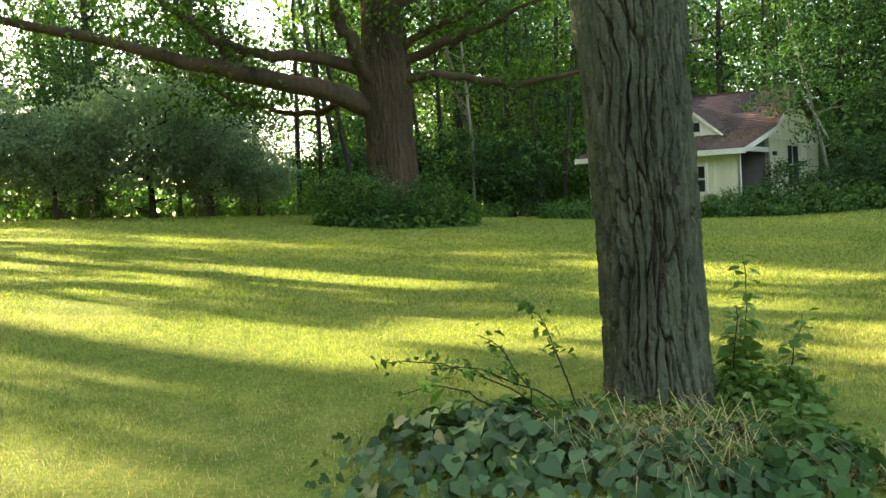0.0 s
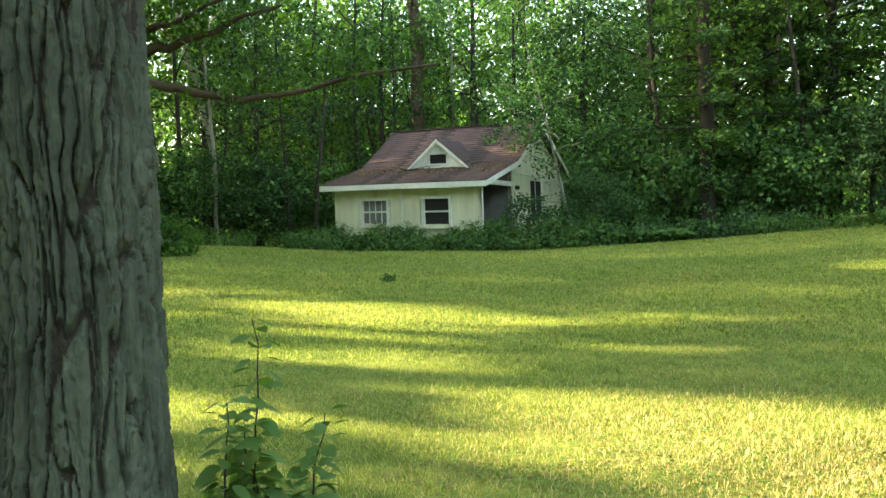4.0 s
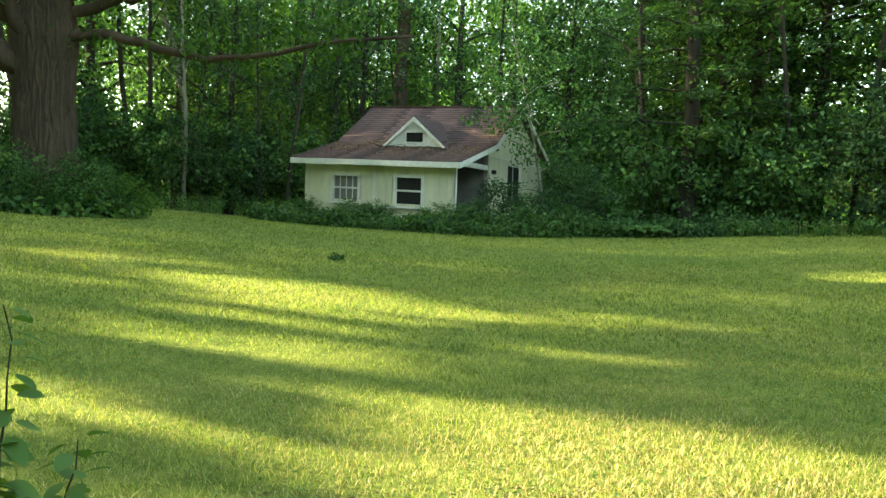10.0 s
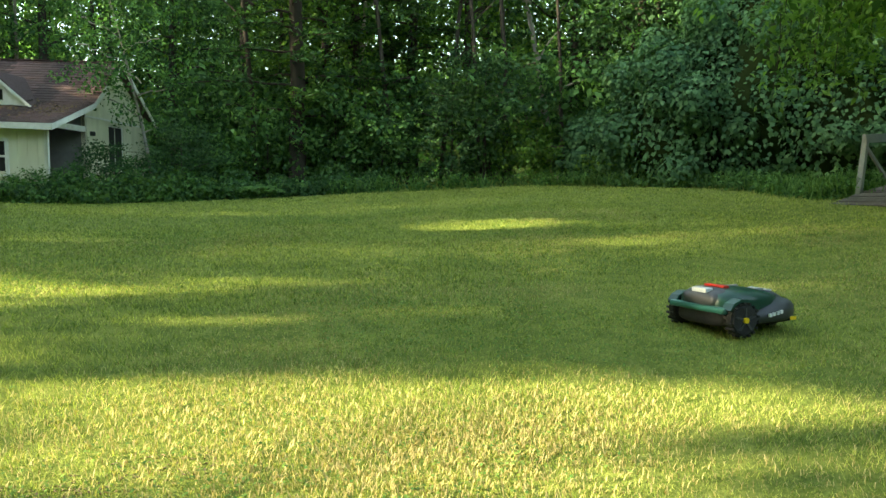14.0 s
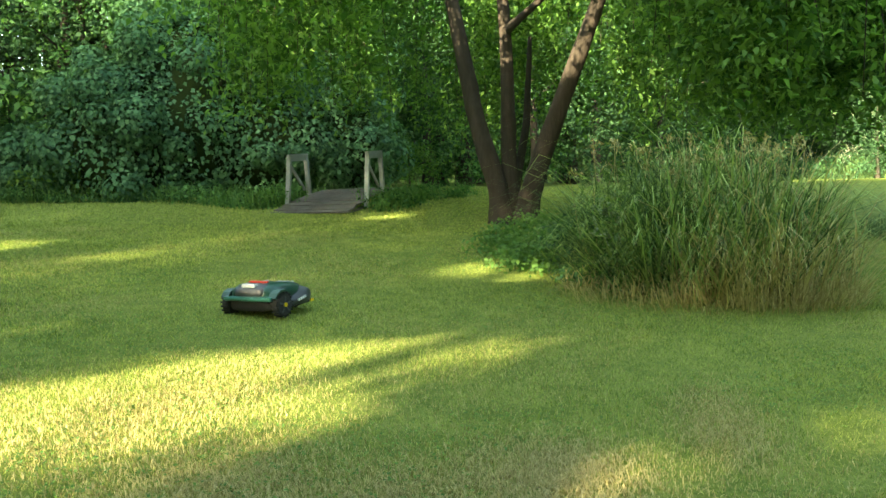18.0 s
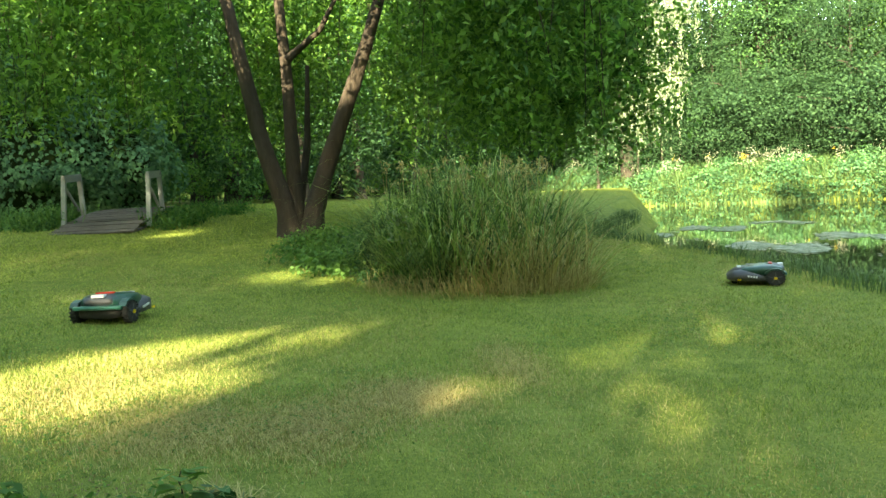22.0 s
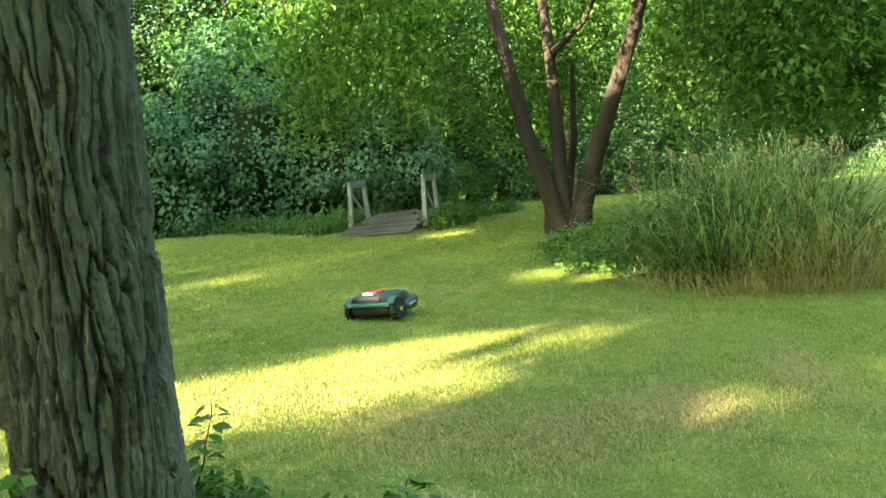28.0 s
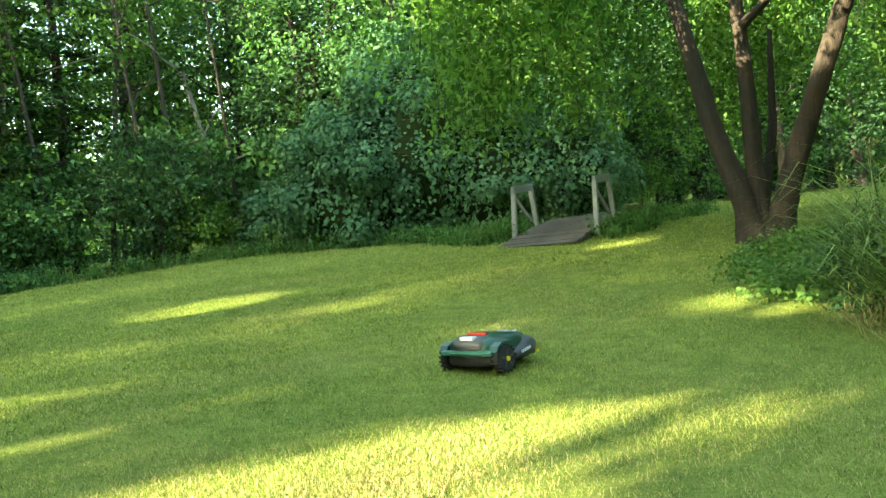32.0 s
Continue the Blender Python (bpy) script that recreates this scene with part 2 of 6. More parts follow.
def part(name, bm, mat, parent, label="", smooth=False):
    me = bpy.data.meshes.new(name)
    bmesh.ops.recalc_face_normals(bm, faces=bm.faces)
    bm.to_mesh(me)
    bm.free()
    if smooth:
        me.shade_smooth()
    me.materials.append(mat)
    ob = new(name, me)
    ob.parent = parent
    return tagged(ob, label)


def thing(name, m, label, category, group="", kind=""):
    ob = new(name)
    ob.matrix_world = m
    ob.empty_display_size = 0.2
    return tagged(ob, label, category, group, kind)


def box(x0, x1, y0, y1, z0, z1, bevel=0.0):
    bm = bmesh.new()
    bmesh.ops.create_cube(bm, size=1, matrix=Matrix.Translation(((x0 + x1) / 2, (y0 + y1) / 2, (z0 + z1) / 2)) @ Matrix.Diagonal((x1 - x0, y1 - y0, z1 - z0, 1)))
    if bevel:
        bmesh.ops.bevel(bm, geom=bm.edges[:], offset=bevel, segments=2, profile=0.6, affect="EDGES")
    return bm


def beam(a, b, w, h, bevel=0.004):
    """A squared timber from a to b."""
    a, b = Vector(a), Vector(b)
    bm = box(-w / 2, w / 2, -h / 2, h / 2, 0, (b - a).length, bevel)
    bm.transform(Matrix.Translation(a) @ (b - a).to_track_quat("Z", "Y").to_matrix().to_4x4())
    return bm


def prism(profile, x0, x1, axis="x"):
    """A closed outline of (u, v) pulled along an axis: along x it lies in y and z, along y in x and z."""
    bm = bmesh.new()
    put = (lambda d, u, v: (d, u, v)) if axis == "x" else (lambda d, u, v: (u, d, v))
    a = [bm.verts.new(put(x0, u, v)) for u, v in profile]
    b = [bm.verts.new(put(x1, u, v)) for u, v in profile]
    bm.faces.new(a), bm.faces.new(b[::-1])
    for i in range(len(a)):
        j = (i + 1) % len(a)
        bm.faces.new((a[i], a[j], b[j], b[i]))
    return bm


def tube(points, radii, sides=10, rough=0.0, seed=0):
    """Vertices and quads of a tapered limb along a line of points."""
    p = np.asarray(points, float)
    r = np.asarray(radii, float)
    g = np.random.default_rng(seed)
    d = np.gradient(p, axis=0)
    d /= np.linalg.norm(d, axis=1, keepdims=True) + 1e-9
    ref = np.array([0.31, 0.95, 0.05])
    u = np.cross(d, ref)
    u /= np.linalg.norm(u, axis=1, keepdims=True) + 1e-9
    w = np.cross(d, u)
    a = np.arange(sides) * 2 * np.pi / sides
    k = 1 + rough * g.standard_normal((len(p), sides)) if rough else np.ones((len(p), sides))
    v = p[:, None] + (r[:, None] * k)[..., None] * (np.cos(a)[None, :, None] * u[:, None] + np.sin(a)[None, :, None] * w[:, None])
    i = np.arange(len(p) - 1)[:, None] * sides
    j = np.arange(sides)[None]
    f = np.stack([i + j, i + (j + 1) % sides, i + sides + (j + 1) % sides, i + sides + j], -1).reshape(-1, 4)
    return v.reshape(-1, 3), f


def joined(pieces):
    verts, faces, n = [], [], 0
    for v, f in pieces:
        verts.append(v)
        faces.append(np.asarray(f) + n)
        n += len(v)
    return np.concatenate(verts), np.concatenate(faces)


def curve(a, b, sag=0.0, n=8, wob=0.0, seed=0):
    """Points from a to b, bowed by sag metres in z, and crooked."""
    g = np.random.default_rng(seed)
    t = np.linspace(0, 1, n)[:, None]
    p = np.asarray(a, float) * (1 - t) + np.asarray(b, float) * t
    p[:, 2] += (sag * 4 * t * (1 - t))[:, 0]
    if wob:
        q = np.cumsum(g.standard_normal((n, 3)), 0) * wob
        p += (q - t * q[-1]) * np.array([1, 1, 0.7])
    return p


def leaves(centres, size, g, normals=None, droop=0.0, width=0.6, spread=0.7):
    """Folded four-cornered leaves round the centres; normals bend them outwards."""
    n = len(centres)
    up = g.standard_normal((n, 3)) * spread + (np.array([0, 0, 0.9]) if normals is None else normals)
    up /= np.linalg.norm(up, axis=1, keepdims=True) + 1e-9
    along = g.standard_normal((n, 3))
    along[:, 2] -= droop * 2
    along -= (along * up).sum(1, keepdims=True) * up
    along /= np.linalg.norm(along, axis=1, keepdims=True) + 1e-9
    side = np.cross(up, along)
    s = (size * g.uniform(0.65, 1.35, n))[:, None]
    base, tip = centres - along * s * 0.5, centres + along * s * 0.5 - up * s * 0.1
    mid = centres - along * s * 0.08
    v = np.stack([base, mid + side * s * width / 2 + up * s * 0.1, tip, mid - side * s * width / 2 + up * s * 0.1], 1).reshape(-1, 3)
    i = np.arange(n)[:, None] * 4
    return v, i + np.array([[0, 1, 2, 3]])


def blob_points(g, centre, radii, n, shell=0.55):
    """Points in an ellipsoid, thicker towards its skin."""
    d = g.standard_normal((n, 3))
    d /= np.linalg.norm(d, axis=1, keepdims=True)
    r = shell + (1 - shell) * g.random(n) ** 0.7
    return np.asarray(centre) + d * r[:, None] * np.asarray(radii), d


def clumps(g, centres, radius, per, size, flat=0.6, droop=0.2, out=0.8, width=0.6):
    """Leaves in many small clumps."""
    c = np.repeat(np.asarray(centres), per, 0)
    off = g.standard_normal((len(c), 3)) * np.array([1, 1, flat])
    k = np.linalg.norm(off, axis=1, keepdims=True) + 1e-9
    off = off / k * np.minimum(k, 1.9)
    return leaves(c + off * radius * 0.55, size, g, off / k * out + np.array([0, 0, 0.5]), droop, width)


# ---- ground ----
def basin(x, y):
    """How deep in the pond a place lies: 0 on land to 1 in the middle."""
    near = np.where(x < 18, -1.8 + 0.19 * (x - 9), -0.1 - 0.31 * (x - 18)) + 0.35 * np.sin(x * 0.8) - y
    far = 55 + 1.1 * (y + 11) + 0.8 * np.sin(y * 0.6) - x
    d = np.minimum(np.minimum(near, far * 0.7), np.minimum((x - 10.6) * 0.6, y + 42))
    return np.clip(d / 1.4, 0, 1)


WATER_Z = -0.6


def ground(x, y):
    x, y = np.asarray(x, float), np.asarray(y, float)
    u, v = np.tanh((x - 8) / 16), np.tanh((y - 12) / 18)
    z = -0.083 + 0.077 * u + 0.918 * v + 1.205 * u * u - 0.352 * u * v - 0.025 * v * v
    z = z + 0.02 * np.sin(x * 0.9 + 0.4 * y) * np.sin(y * 0.7 - 0.3 * x)
    far = 55 + 1.1 * (y + 11) - x
    z = z + 0.9 / (1 + np.exp((far + 3.5) / 0.8)) / (1 + np.exp(y - 2.0))
    b = basin(x, y)
    low = WATER_Z + 0.06
    z = np.where(z < low + 0.1, low + 0.1 * np.exp((np.minimum(z, low + 0.1) - low - 0.1) / 0.1), z)
    return z * (1 - b) + np.minimum(z - 0.5, -1.15) * b


def ground_z(x, y):
    return float(ground(x, y))


def sheet():
    """The lawn and land as one sheet, fine near the walk and coarse to the horizon."""
    def axis(lo, hi, c, fine, n_out, reach):
        near = np.arange(lo, hi, fine)
        out = np.geomspace(fine, reach, n_out)
        return np.unique(np.concatenate([lo - np.cumsum(np.geomspace(fine, reach, n_out))[::-1], near, hi + np.cumsum(np.geomspace(fine, reach, n_out))]))
    xs, ys = axis(-14, 30, 8, 0.22, 80, 20), axis(-8, 34, 12, 0.22, 80, 20)
    gx, gy = np.meshgrid(xs, ys)
    z = ground(gx, gy)
    v = np.stack([gx, gy, z], -1).reshape(-1, 3)
    i = (np.arange(len(ys) - 1)[:, None] * len(xs) + np.arange(len(xs) - 1)[None]).ravel()
    f = np.stack([i, i + 1, i + 1 + len(xs), i + len(xs)], 1)
    return tagged(link_mesh("ground", v, f, LAWN, None, True), "mown lawn with clover and dry patches", "lawn", kind="structure")


sheet()

# the pond and the duckweed on it
bm = bmesh.new()
bmesh.ops.create_grid(bm, x_segments=40, y_segments=40, size=0.5, matrix=Matrix.Translation((38.0, -21, WATER_Z)) @ Matrix.Diagonal((54, 42, 1, 1)))
tagged(part("water", bm, WATER, None), "still dark pond water with reflections", "water", kind="structure")
g = np.random.default_rng(21)
n, m = 22000, 7
x = 10.8 + 17 * g.random(n)
y = -2.6 - 0.02 * (x - 9) - 6.0 * g.random(n) ** 1.5
mat_ = np.sin(x * 0.9 + y * 0.5) + np.sin(x * 0.35 - y * 1.9 + 1) + 0.7 * np.sin(x * 2.3 + y * 3.1) + g.normal(0, 0.35, n)
x, y = x[mat_ > 1.25], y[mat_ > 1.25]
n = len(x)
a = np.arange(m) * 2 * np.pi / m + g.random((n, 1))
rr = g.uniform(0.015, 0.09, (n, 1)) * g.uniform(0.6, 1.3, (n, m))
v = np.stack([x[:, None] + rr * 1.4 * np.cos(a), y[:, None] + rr * np.sin(a), np.broadcast_to((WATER_Z + 0.005 + 0.012 * g.random(n))[:, None], (n, m))], -1).reshape(-1, 3)
tagged(link_mesh("duckweed", v, np.arange(n * m).reshape(n, m), SCUM), "pale duckweed and lily scraps floating on the pond", "duckweed", kind="stuff")

# ---- light gaps cut in the crowns to the west: lawn places picked for sun ----
NEAR_GAPS = [(4.6, 13.7, 0.9, 0.6), (4.3, 12.1, 0.9, 0.6), (4.8, 12.9, 0.8, 0.9), (6.3, 12.5, 0.7, 0.3), (6.3, 8.1, 2.3, 0.6), (5.6, 7.3, 1.2, 0.36), (5.0, 9.6, 1.0, 0.32),
             (9.0, 8.2, 0.6, 0.16), (12.8, 6.6, 0.6, 1.2), (5.3, 5.2, 0.4, 0.22), (8.2, 4.8, 0.5, 0.3), (5.8, 3.2, 0.5, 0.25), (7.4, 10.6, 0.5, 0.2),
             (4.2, 10.7, 0.9, 0.35), (7.6, 6.4, 0.7, 0.22), (4.4, 8.4, 0.9, 0.4), (21.5, 9.6, 0.8, 0.25)]
WEST_GAPS = [(0.8, 12.3, 1.0, 0.5), (2.4, 9.4, 0.9, 0.5), (2.3, 15.8, 1.2, 0.4), (-2.5, 9.9, 1.8, 0.6), (-1.6, 8.3, 1.0, 0.45), (-3.9, 13.8, 1.5, 0.5), (-1.6, 12.1, 0.8, 0.35),
             (-0.3, 13.1, 1.0, 0.4), (-0.3, 8.6, 1.6, 0.8), (-3.2, 7.6, 1.6, 0.6), (-1.2, 6.2, 1.0, 0.4), (-6.0, 9.2, 1.6, 0.6), (1.5, 9.2, 0.9, 0.35), (0.7, 8.1, 0.8, 0.4), (-5.5, 11.4, 1.4, 0.6), (-4.6, 17.0, 1.6, 0.5), (-0.8, 6.6, 0.8, 0.3), (-7.5, 20.5, 1.8, 0.5), (-8.0, 27.0, 3.0, 2.2), (-0.5, 23.4, 1.2, 0.5)]
# openings over the crown of the tree by the pond and the low oak leaves
CROWN_GAPS = [(35.5, -1.0, 7.0, 2.2), (35.0, 3.4, 6.0, 1.8), (39.0, -5.0, 4.0, 1.5), (14.7, 15.5, 1.4, 0.6)]


def sunlit(c):
    """Whether the sun's ray through each place comes down in one of the gaps."""
    k = (c[:, 2] + 0.15) / math.tan(SUN_EL)
    gx, gy = c[:, 0] - math.sin(SUN_AZ) * k, c[:, 1] - math.cos(SUN_AZ) * k
    ax, ay = math.sin(SUN_AZ), math.cos(SUN_AZ)
    wx = 0.3 * np.sin(gx * 2.3 + 1.7 * gy) + 0.25 * np.sin(gx * 5.1 - 3.0 * gy)
    wy = 0.14 * np.sin(gx * 1.9 + 4.1 * gy) + 0.16 * np.sin(gx * 4.3 + 7.0 * gy)
    wx = wx + 0.16 * np.sin(gx * 9.1 + 5.3 * gy) + 0.12 * np.sin(gx * 14.3 - 6.1 * gy)
    wy = wy + 0.08 * np.sin(gx * 7.7 - 9.5 * gy) + 0.09 * np.sin(gx * 13.1 + 11.0 * gy)
    gx, gy = gx + wx, gy + wy
    u, w = gx * ax + gy * ay, gx * ay - gy * ax
    fleck = np.sin(u * 1.9 + 1.3 * np.sin(w * 1.1)) + np.sin(w * 5.3 + 1.7 * np.sin(u * 0.8)) + 0.6 * np.sin(u * 4.1 - w * 3.7)
    hit = (fleck > np.where(gx < 2.5, 1.35, 2.0)) & (gx > -9) & (gx < 14) & (gy < 14)
    for x, y, rl, rw in NEAR_GAPS + WEST_GAPS + CROWN_GAPS:
        along, across = (gx - x) * ax + (gy - y) * ay, (gx - x) * ay - (gy - y) * ax
        hit |= (along / (1.12 * rl)) ** 2 + (across / (1.22 * rw)) ** 2 < 1
    return hit


# ---- trees ----
def grow(name, at_, label, mat_bark, mat_leaf, height, r0, g, crown, n_limbs=9, per=26, size=0.2, clump=0.7, n_clumps=220, lean=(0, 0), droop=0.2,
         keep=None, group="", first=0.25, sides=10, flat=0.6):
    """A tree: tapered trunk, limbs and a crown of leaf clumps. crown: centre height, radius and half height."""
    x, y = at_
    z = ground_z(x, y) - 0.1
    t = thing(name, pose(x, y, z), label, "tree", group)
    n = 14
    k = np.linspace(0, 1, n)
    wob = np.cumsum(g.standard_normal((n, 2)), 0) * r0 * 0.18
    line = np.stack([lean[0] * k ** 1.3 + wob[:, 0] * k, lean[1] * k ** 1.3 + wob[:, 1] * k, k * height], 1)
    rad = r0 * (1 - 0.88 * k) * (1 + 0.55 * np.exp(-k * 28))
    pieces = [tube(line, rad, sides, 0.03, 1)]
    ch, cr, chh = crown
    for i in range(n_limbs):
        s = first + (0.95 - first) * i / n_limbs
        p = np.array([np.interp(s, k, line[:, j]) for j in range(3)])
        a = i * 2.4 + g.random()
        reach = cr * (0.55 + 0.5 * g.random()) * math.sqrt(max(0.08, 1 - ((p[2] - ch) / chh * 0.8) ** 2))
        q = p + np.array([math.cos(a) * reach, math.sin(a) * reach, (0.15 + 0.5 * g.random()) * reach])
        pieces.append(tube(curve(p, q, reach * 0.06, 7, 0.06 * reach, i), np.linspace(np.interp(s, k, rad) * 0.5, 0.02, 7), 6))
    v, f = joined(pieces)
    link_mesh("trunk", v, f, mat_bark, t, True)
    c, d = blob_points(g, (lean[0] * ch / height, lean[1] * ch / height, ch), (cr, cr, chh), n_clumps, 0.35)
    c += g.standard_normal(c.shape) * 0.08 * cr
    c = c[c[:, 2] > 0.4]
    v, f = clumps(g, c, clump, per, size, flat, droop)
    if keep is not None:
        w = v.reshape(-1, 4, 3)
        ok = ~keep(w.mean(1) + np.array([x, y, z]))
        v, f = w[ok].reshape(-1, 3), np.arange(ok.sum() * 4).reshape(-1, 4)
    link_mesh("crown", v, f, mat_leaf, t)
    return t


# the near shade tree: a trunk with deep furrowed bark
def near_tree():
    x, y = 2.75, 7.24
    z0 = ground_z(x, y) - 0.06
    t = thing("shade_tree", pose(x, y, z0), "tall shade tree with grey furrowed bark, on the lawn", "tree")
    ns, nz = 400, 560
    a = np.arange(ns) * 2 * np.pi / ns
    h = np.concatenate([np.linspace(0, 3.2, nz), np.linspace(3.4, 9.0, 14)])
    r = 0.288 + 0.042 * np.clip((h - 1.3) / 1.2, 0, 1) ** 1.5 - 0.02 * np.maximum(h - 4, 0) + 0.045 * np.exp(-h * 6.5)
    sx, sy = -0.02 * h - 0.006 * h * h, 0.012 * h
    rr, deep = np.empty((len(h), ns)), np.zeros((len(h), ns))
    for i, hh in enumerate(h):
        root = 0.05 * math.exp(-hh * 8.0)
        for j, aa in enumerate(a):
            ca, sa = math.cos(aa), math.sin(aa)
            wz = noise.noise(Vector((ca * 2.2, sa * 2.2, hh * 1.7)))
            w2 = noise.noise(Vector((ca * 7.0, sa * 7.0, hh * 7.0 + 5)))
            w3 = noise.noise(Vector((ca * 24.0, sa * 24.0, hh * 26.0)))
            turn = aa + wz * 0.16 + w2 * 0.05 + w3 * 0.014
            p = Vector((math.cos(turn) * 6.2, math.sin(turn) * 6.2, hh * 1.6 + wz * 0.55))
            d1, c1 = noise.voronoi(p, distance_metric="DISTANCE")
            d2, c2 = noise.voronoi(Vector((p.x * 2.1, p.y * 2.1, p.z * 2.2 + 7 + w3 * 0.1)), distance_metric="DISTANCE")
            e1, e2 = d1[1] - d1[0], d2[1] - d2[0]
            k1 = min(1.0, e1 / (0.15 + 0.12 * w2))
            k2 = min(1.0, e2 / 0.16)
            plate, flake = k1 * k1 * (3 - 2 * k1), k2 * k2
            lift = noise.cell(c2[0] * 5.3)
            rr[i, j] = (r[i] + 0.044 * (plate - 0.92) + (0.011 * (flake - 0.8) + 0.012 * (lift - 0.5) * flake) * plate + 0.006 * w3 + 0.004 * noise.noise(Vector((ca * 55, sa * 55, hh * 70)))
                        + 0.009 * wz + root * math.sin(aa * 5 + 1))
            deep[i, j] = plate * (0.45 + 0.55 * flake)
    v = np.stack([sx[:, None] + rr * np.cos(a), sy[:, None] + rr * np.sin(a), np.repeat(h[:, None], ns, 1)], -1).reshape(-1, 3)
    i = np.arange(len(h) - 1)[:, None] * ns
    j = np.arange(ns)[None]
    f = np.stack([i + j, i + (j + 1) % ns, i + ns + (j + 1) % ns, i + ns + j], -1).reshape(-1, 4)
    ob = link_mesh("trunk", v, f, BARK_NEAR, t, False, "grey-green bark in long plates with brown cracks darkened like shade")
    ob.data.materials.append(BARK_CRACK_SHADE)
    # crack faces get brown inner bark, darkened to paint the shade in them
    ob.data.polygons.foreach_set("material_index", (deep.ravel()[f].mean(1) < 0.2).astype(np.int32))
    g = np.random.default_rng(3)
    pieces = []
    for k in range(9):
        aa, s = k * 2.4, 5.2 + 0.4 * k
        p = np.array([np.interp(s, h, sx), np.interp(s, h, sy), s])
        q = p + np.array([math.cos(aa) * 3.4, math.sin(aa) * 3.4, 2.0 + g.random()])
        pieces.append(tube(curve(p, q, 0.3, 7, 0.12, k), np.linspace(0.1, 0.02, 7), 7))
    v, f = joined(pieces)
    link_mesh("limbs", v, f, BARK_NEAR, t, True)
    c, d = blob_points(g, (-0.4, 0.2, 10.2), (6.2, 6.2, 4.6), 300, 0.3)
    v, f = clumps(g, c, 0.85, 26, 0.25)
    w = v.reshape(-1, 4, 3)
    ok = ~sunlit(w.mean(1) + np.array([x, y, z0]))
    link_mesh("crown", w[ok].reshape(-1, 3), np.arange(ok.sum() * 4).reshape(-1, 4), LEAF_OAK, t)


near_tree()


# the old oak with low spreading limbs
def oak():
    x, y = -1.5, 25.5
    z0 = ground_z(x, y) - 0.1
    t = thing("oak_tree", pose(x, y, z0), "old oak with dark furrowed trunk and low spreading limbs", "tree")
    g = np.random.default_rng(11)
    h = np.concatenate([np.linspace(0, 7.5, 330), np.linspace(7.7, 11, 20)])
    r = 0.74 - 0.035 * h + 0.25 * np.exp(-h * 2.0) + 0.14 * np.exp(-((h - 4.2) / 0.8) ** 2)
    r = np.maximum(r, 0.2)
    ns = 280
    a = np.arange(ns) * 2 * np.pi / ns
    rr = np.empty((len(h), ns))
    for i, hh in enumerate(h):
        for j, aa in enumerate(a):
            wz = noise.noise(Vector((math.cos(aa) * 2.5, math.sin(aa) * 2.5, hh * 0.9)))
            p = Vector((math.cos(aa + 0.1 * wz) * 3.2, math.sin(aa + 0.1 * wz) * 3.2, hh * 0.4 + wz * 0.3))
            dist, _ = noise.voronoi(p * 2.2, distance_metric="DISTANCE")
            rr[i, j] = r[i] * (1 + 0.03 * noise.noise(p * 0.7)) + 0.085 * (min(1, (dist[1] - dist[0]) * 3.6) - 0.7) + 0.02 * noise.noise(Vector((p.x * 7, p.y * 7, hh * 9)))
    lx = -0.022 * h
    v = np.stack([lx[:, None] + rr * np.cos(a), rr * np.sin(a), np.repeat(h[:, None], ns, 1)], -1).reshape(-1, 3)
    i = np.arange(len(h) - 1)[:, None] * ns
    j = np.arange(ns)[None]
    f = np.stack([i + j, i + (j + 1) % ns, i + ns + (j + 1) % ns, i + ns + j], -1).reshape(-1, 4)
    link_mesh("trunk", v, f, BARK_OAK, t, False)

    def limb(points, r0, r1, seed):
        q = np.asarray(points, float)
        m = 16
        s = np.linspace(0, len(q) - 1, m)
        p = np.stack([np.interp(s, np.arange(len(q)), q[:, c]) for c in range(3)], 1)
        p[1:-1] = (p[:-2] + 2 * p[1:-1] + p[2:]) / 4
        p += np.random.default_rng(seed).standard_normal(p.shape) * 0.05
        v, f = tube(p, np.linspace(r0, r1, m), 9, 0.05, seed)
        link_mesh("limb", v, f, BARK_OAK, t, True)
        return p
    tips = []
    tips.append(limb([(-0.3, -0.2, 3.3), (-1.47, -0.54, 3.85), (-3.2, -1.0, 4.3), (-4.9, -1.4, 4.65), (-6.35, -1.77, 5.13), (-9.8, -2.5, 5.97), (-11.5, -3.0, 6.7)], 0.34, 0.07, 1))
    tips.append(limb([(-0.3, -0.2, 4.3), (-1.9, -0.54, 4.9), (-3.1, -0.8, 4.9), (-4.0, -1.0, 5.05), (-4.95, -1.26, 5.65), (-5.9, -1.5, 6.5), (-7.0, -1.8, 7.6)], 0.2, 0.06, 2))
    tips.append(limb([(-3.6, -1.1, 4.4), (-4.8, -0.8, 5.5), (-6.4, -0.4, 6.9)], 0.14, 0.04, 3))
    tips.append(limb([(-0.2, -0.3, 3.8), (-0.83, -0.67, 5.0), (-1.12, -0.93, 5.65), (-1.2, -1.2, 6.3), (-0.8, -1.5, 7.4)], 0.24, 0.1, 4))
    tips.append(limb([(0.3, -0.2, 4.1), (1.69, -0.6, 4.13), (2.62, -0.9, 3.88), (3.36, -1.2, 3.65), (4.5, -1.5, 3.6), (6.4, -1.9, 4.0), (8.2, -2.3, 4.3)], 0.14, 0.03, 5))
    tips.append(limb([(0.3, -0.1, 4.5), (1.25, -0.4, 4.9), (2.36, -0.6, 5.1), (3.0, -0.8, 5.3), (4.6, -1.0, 5.9)], 0.16, 0.04, 6))
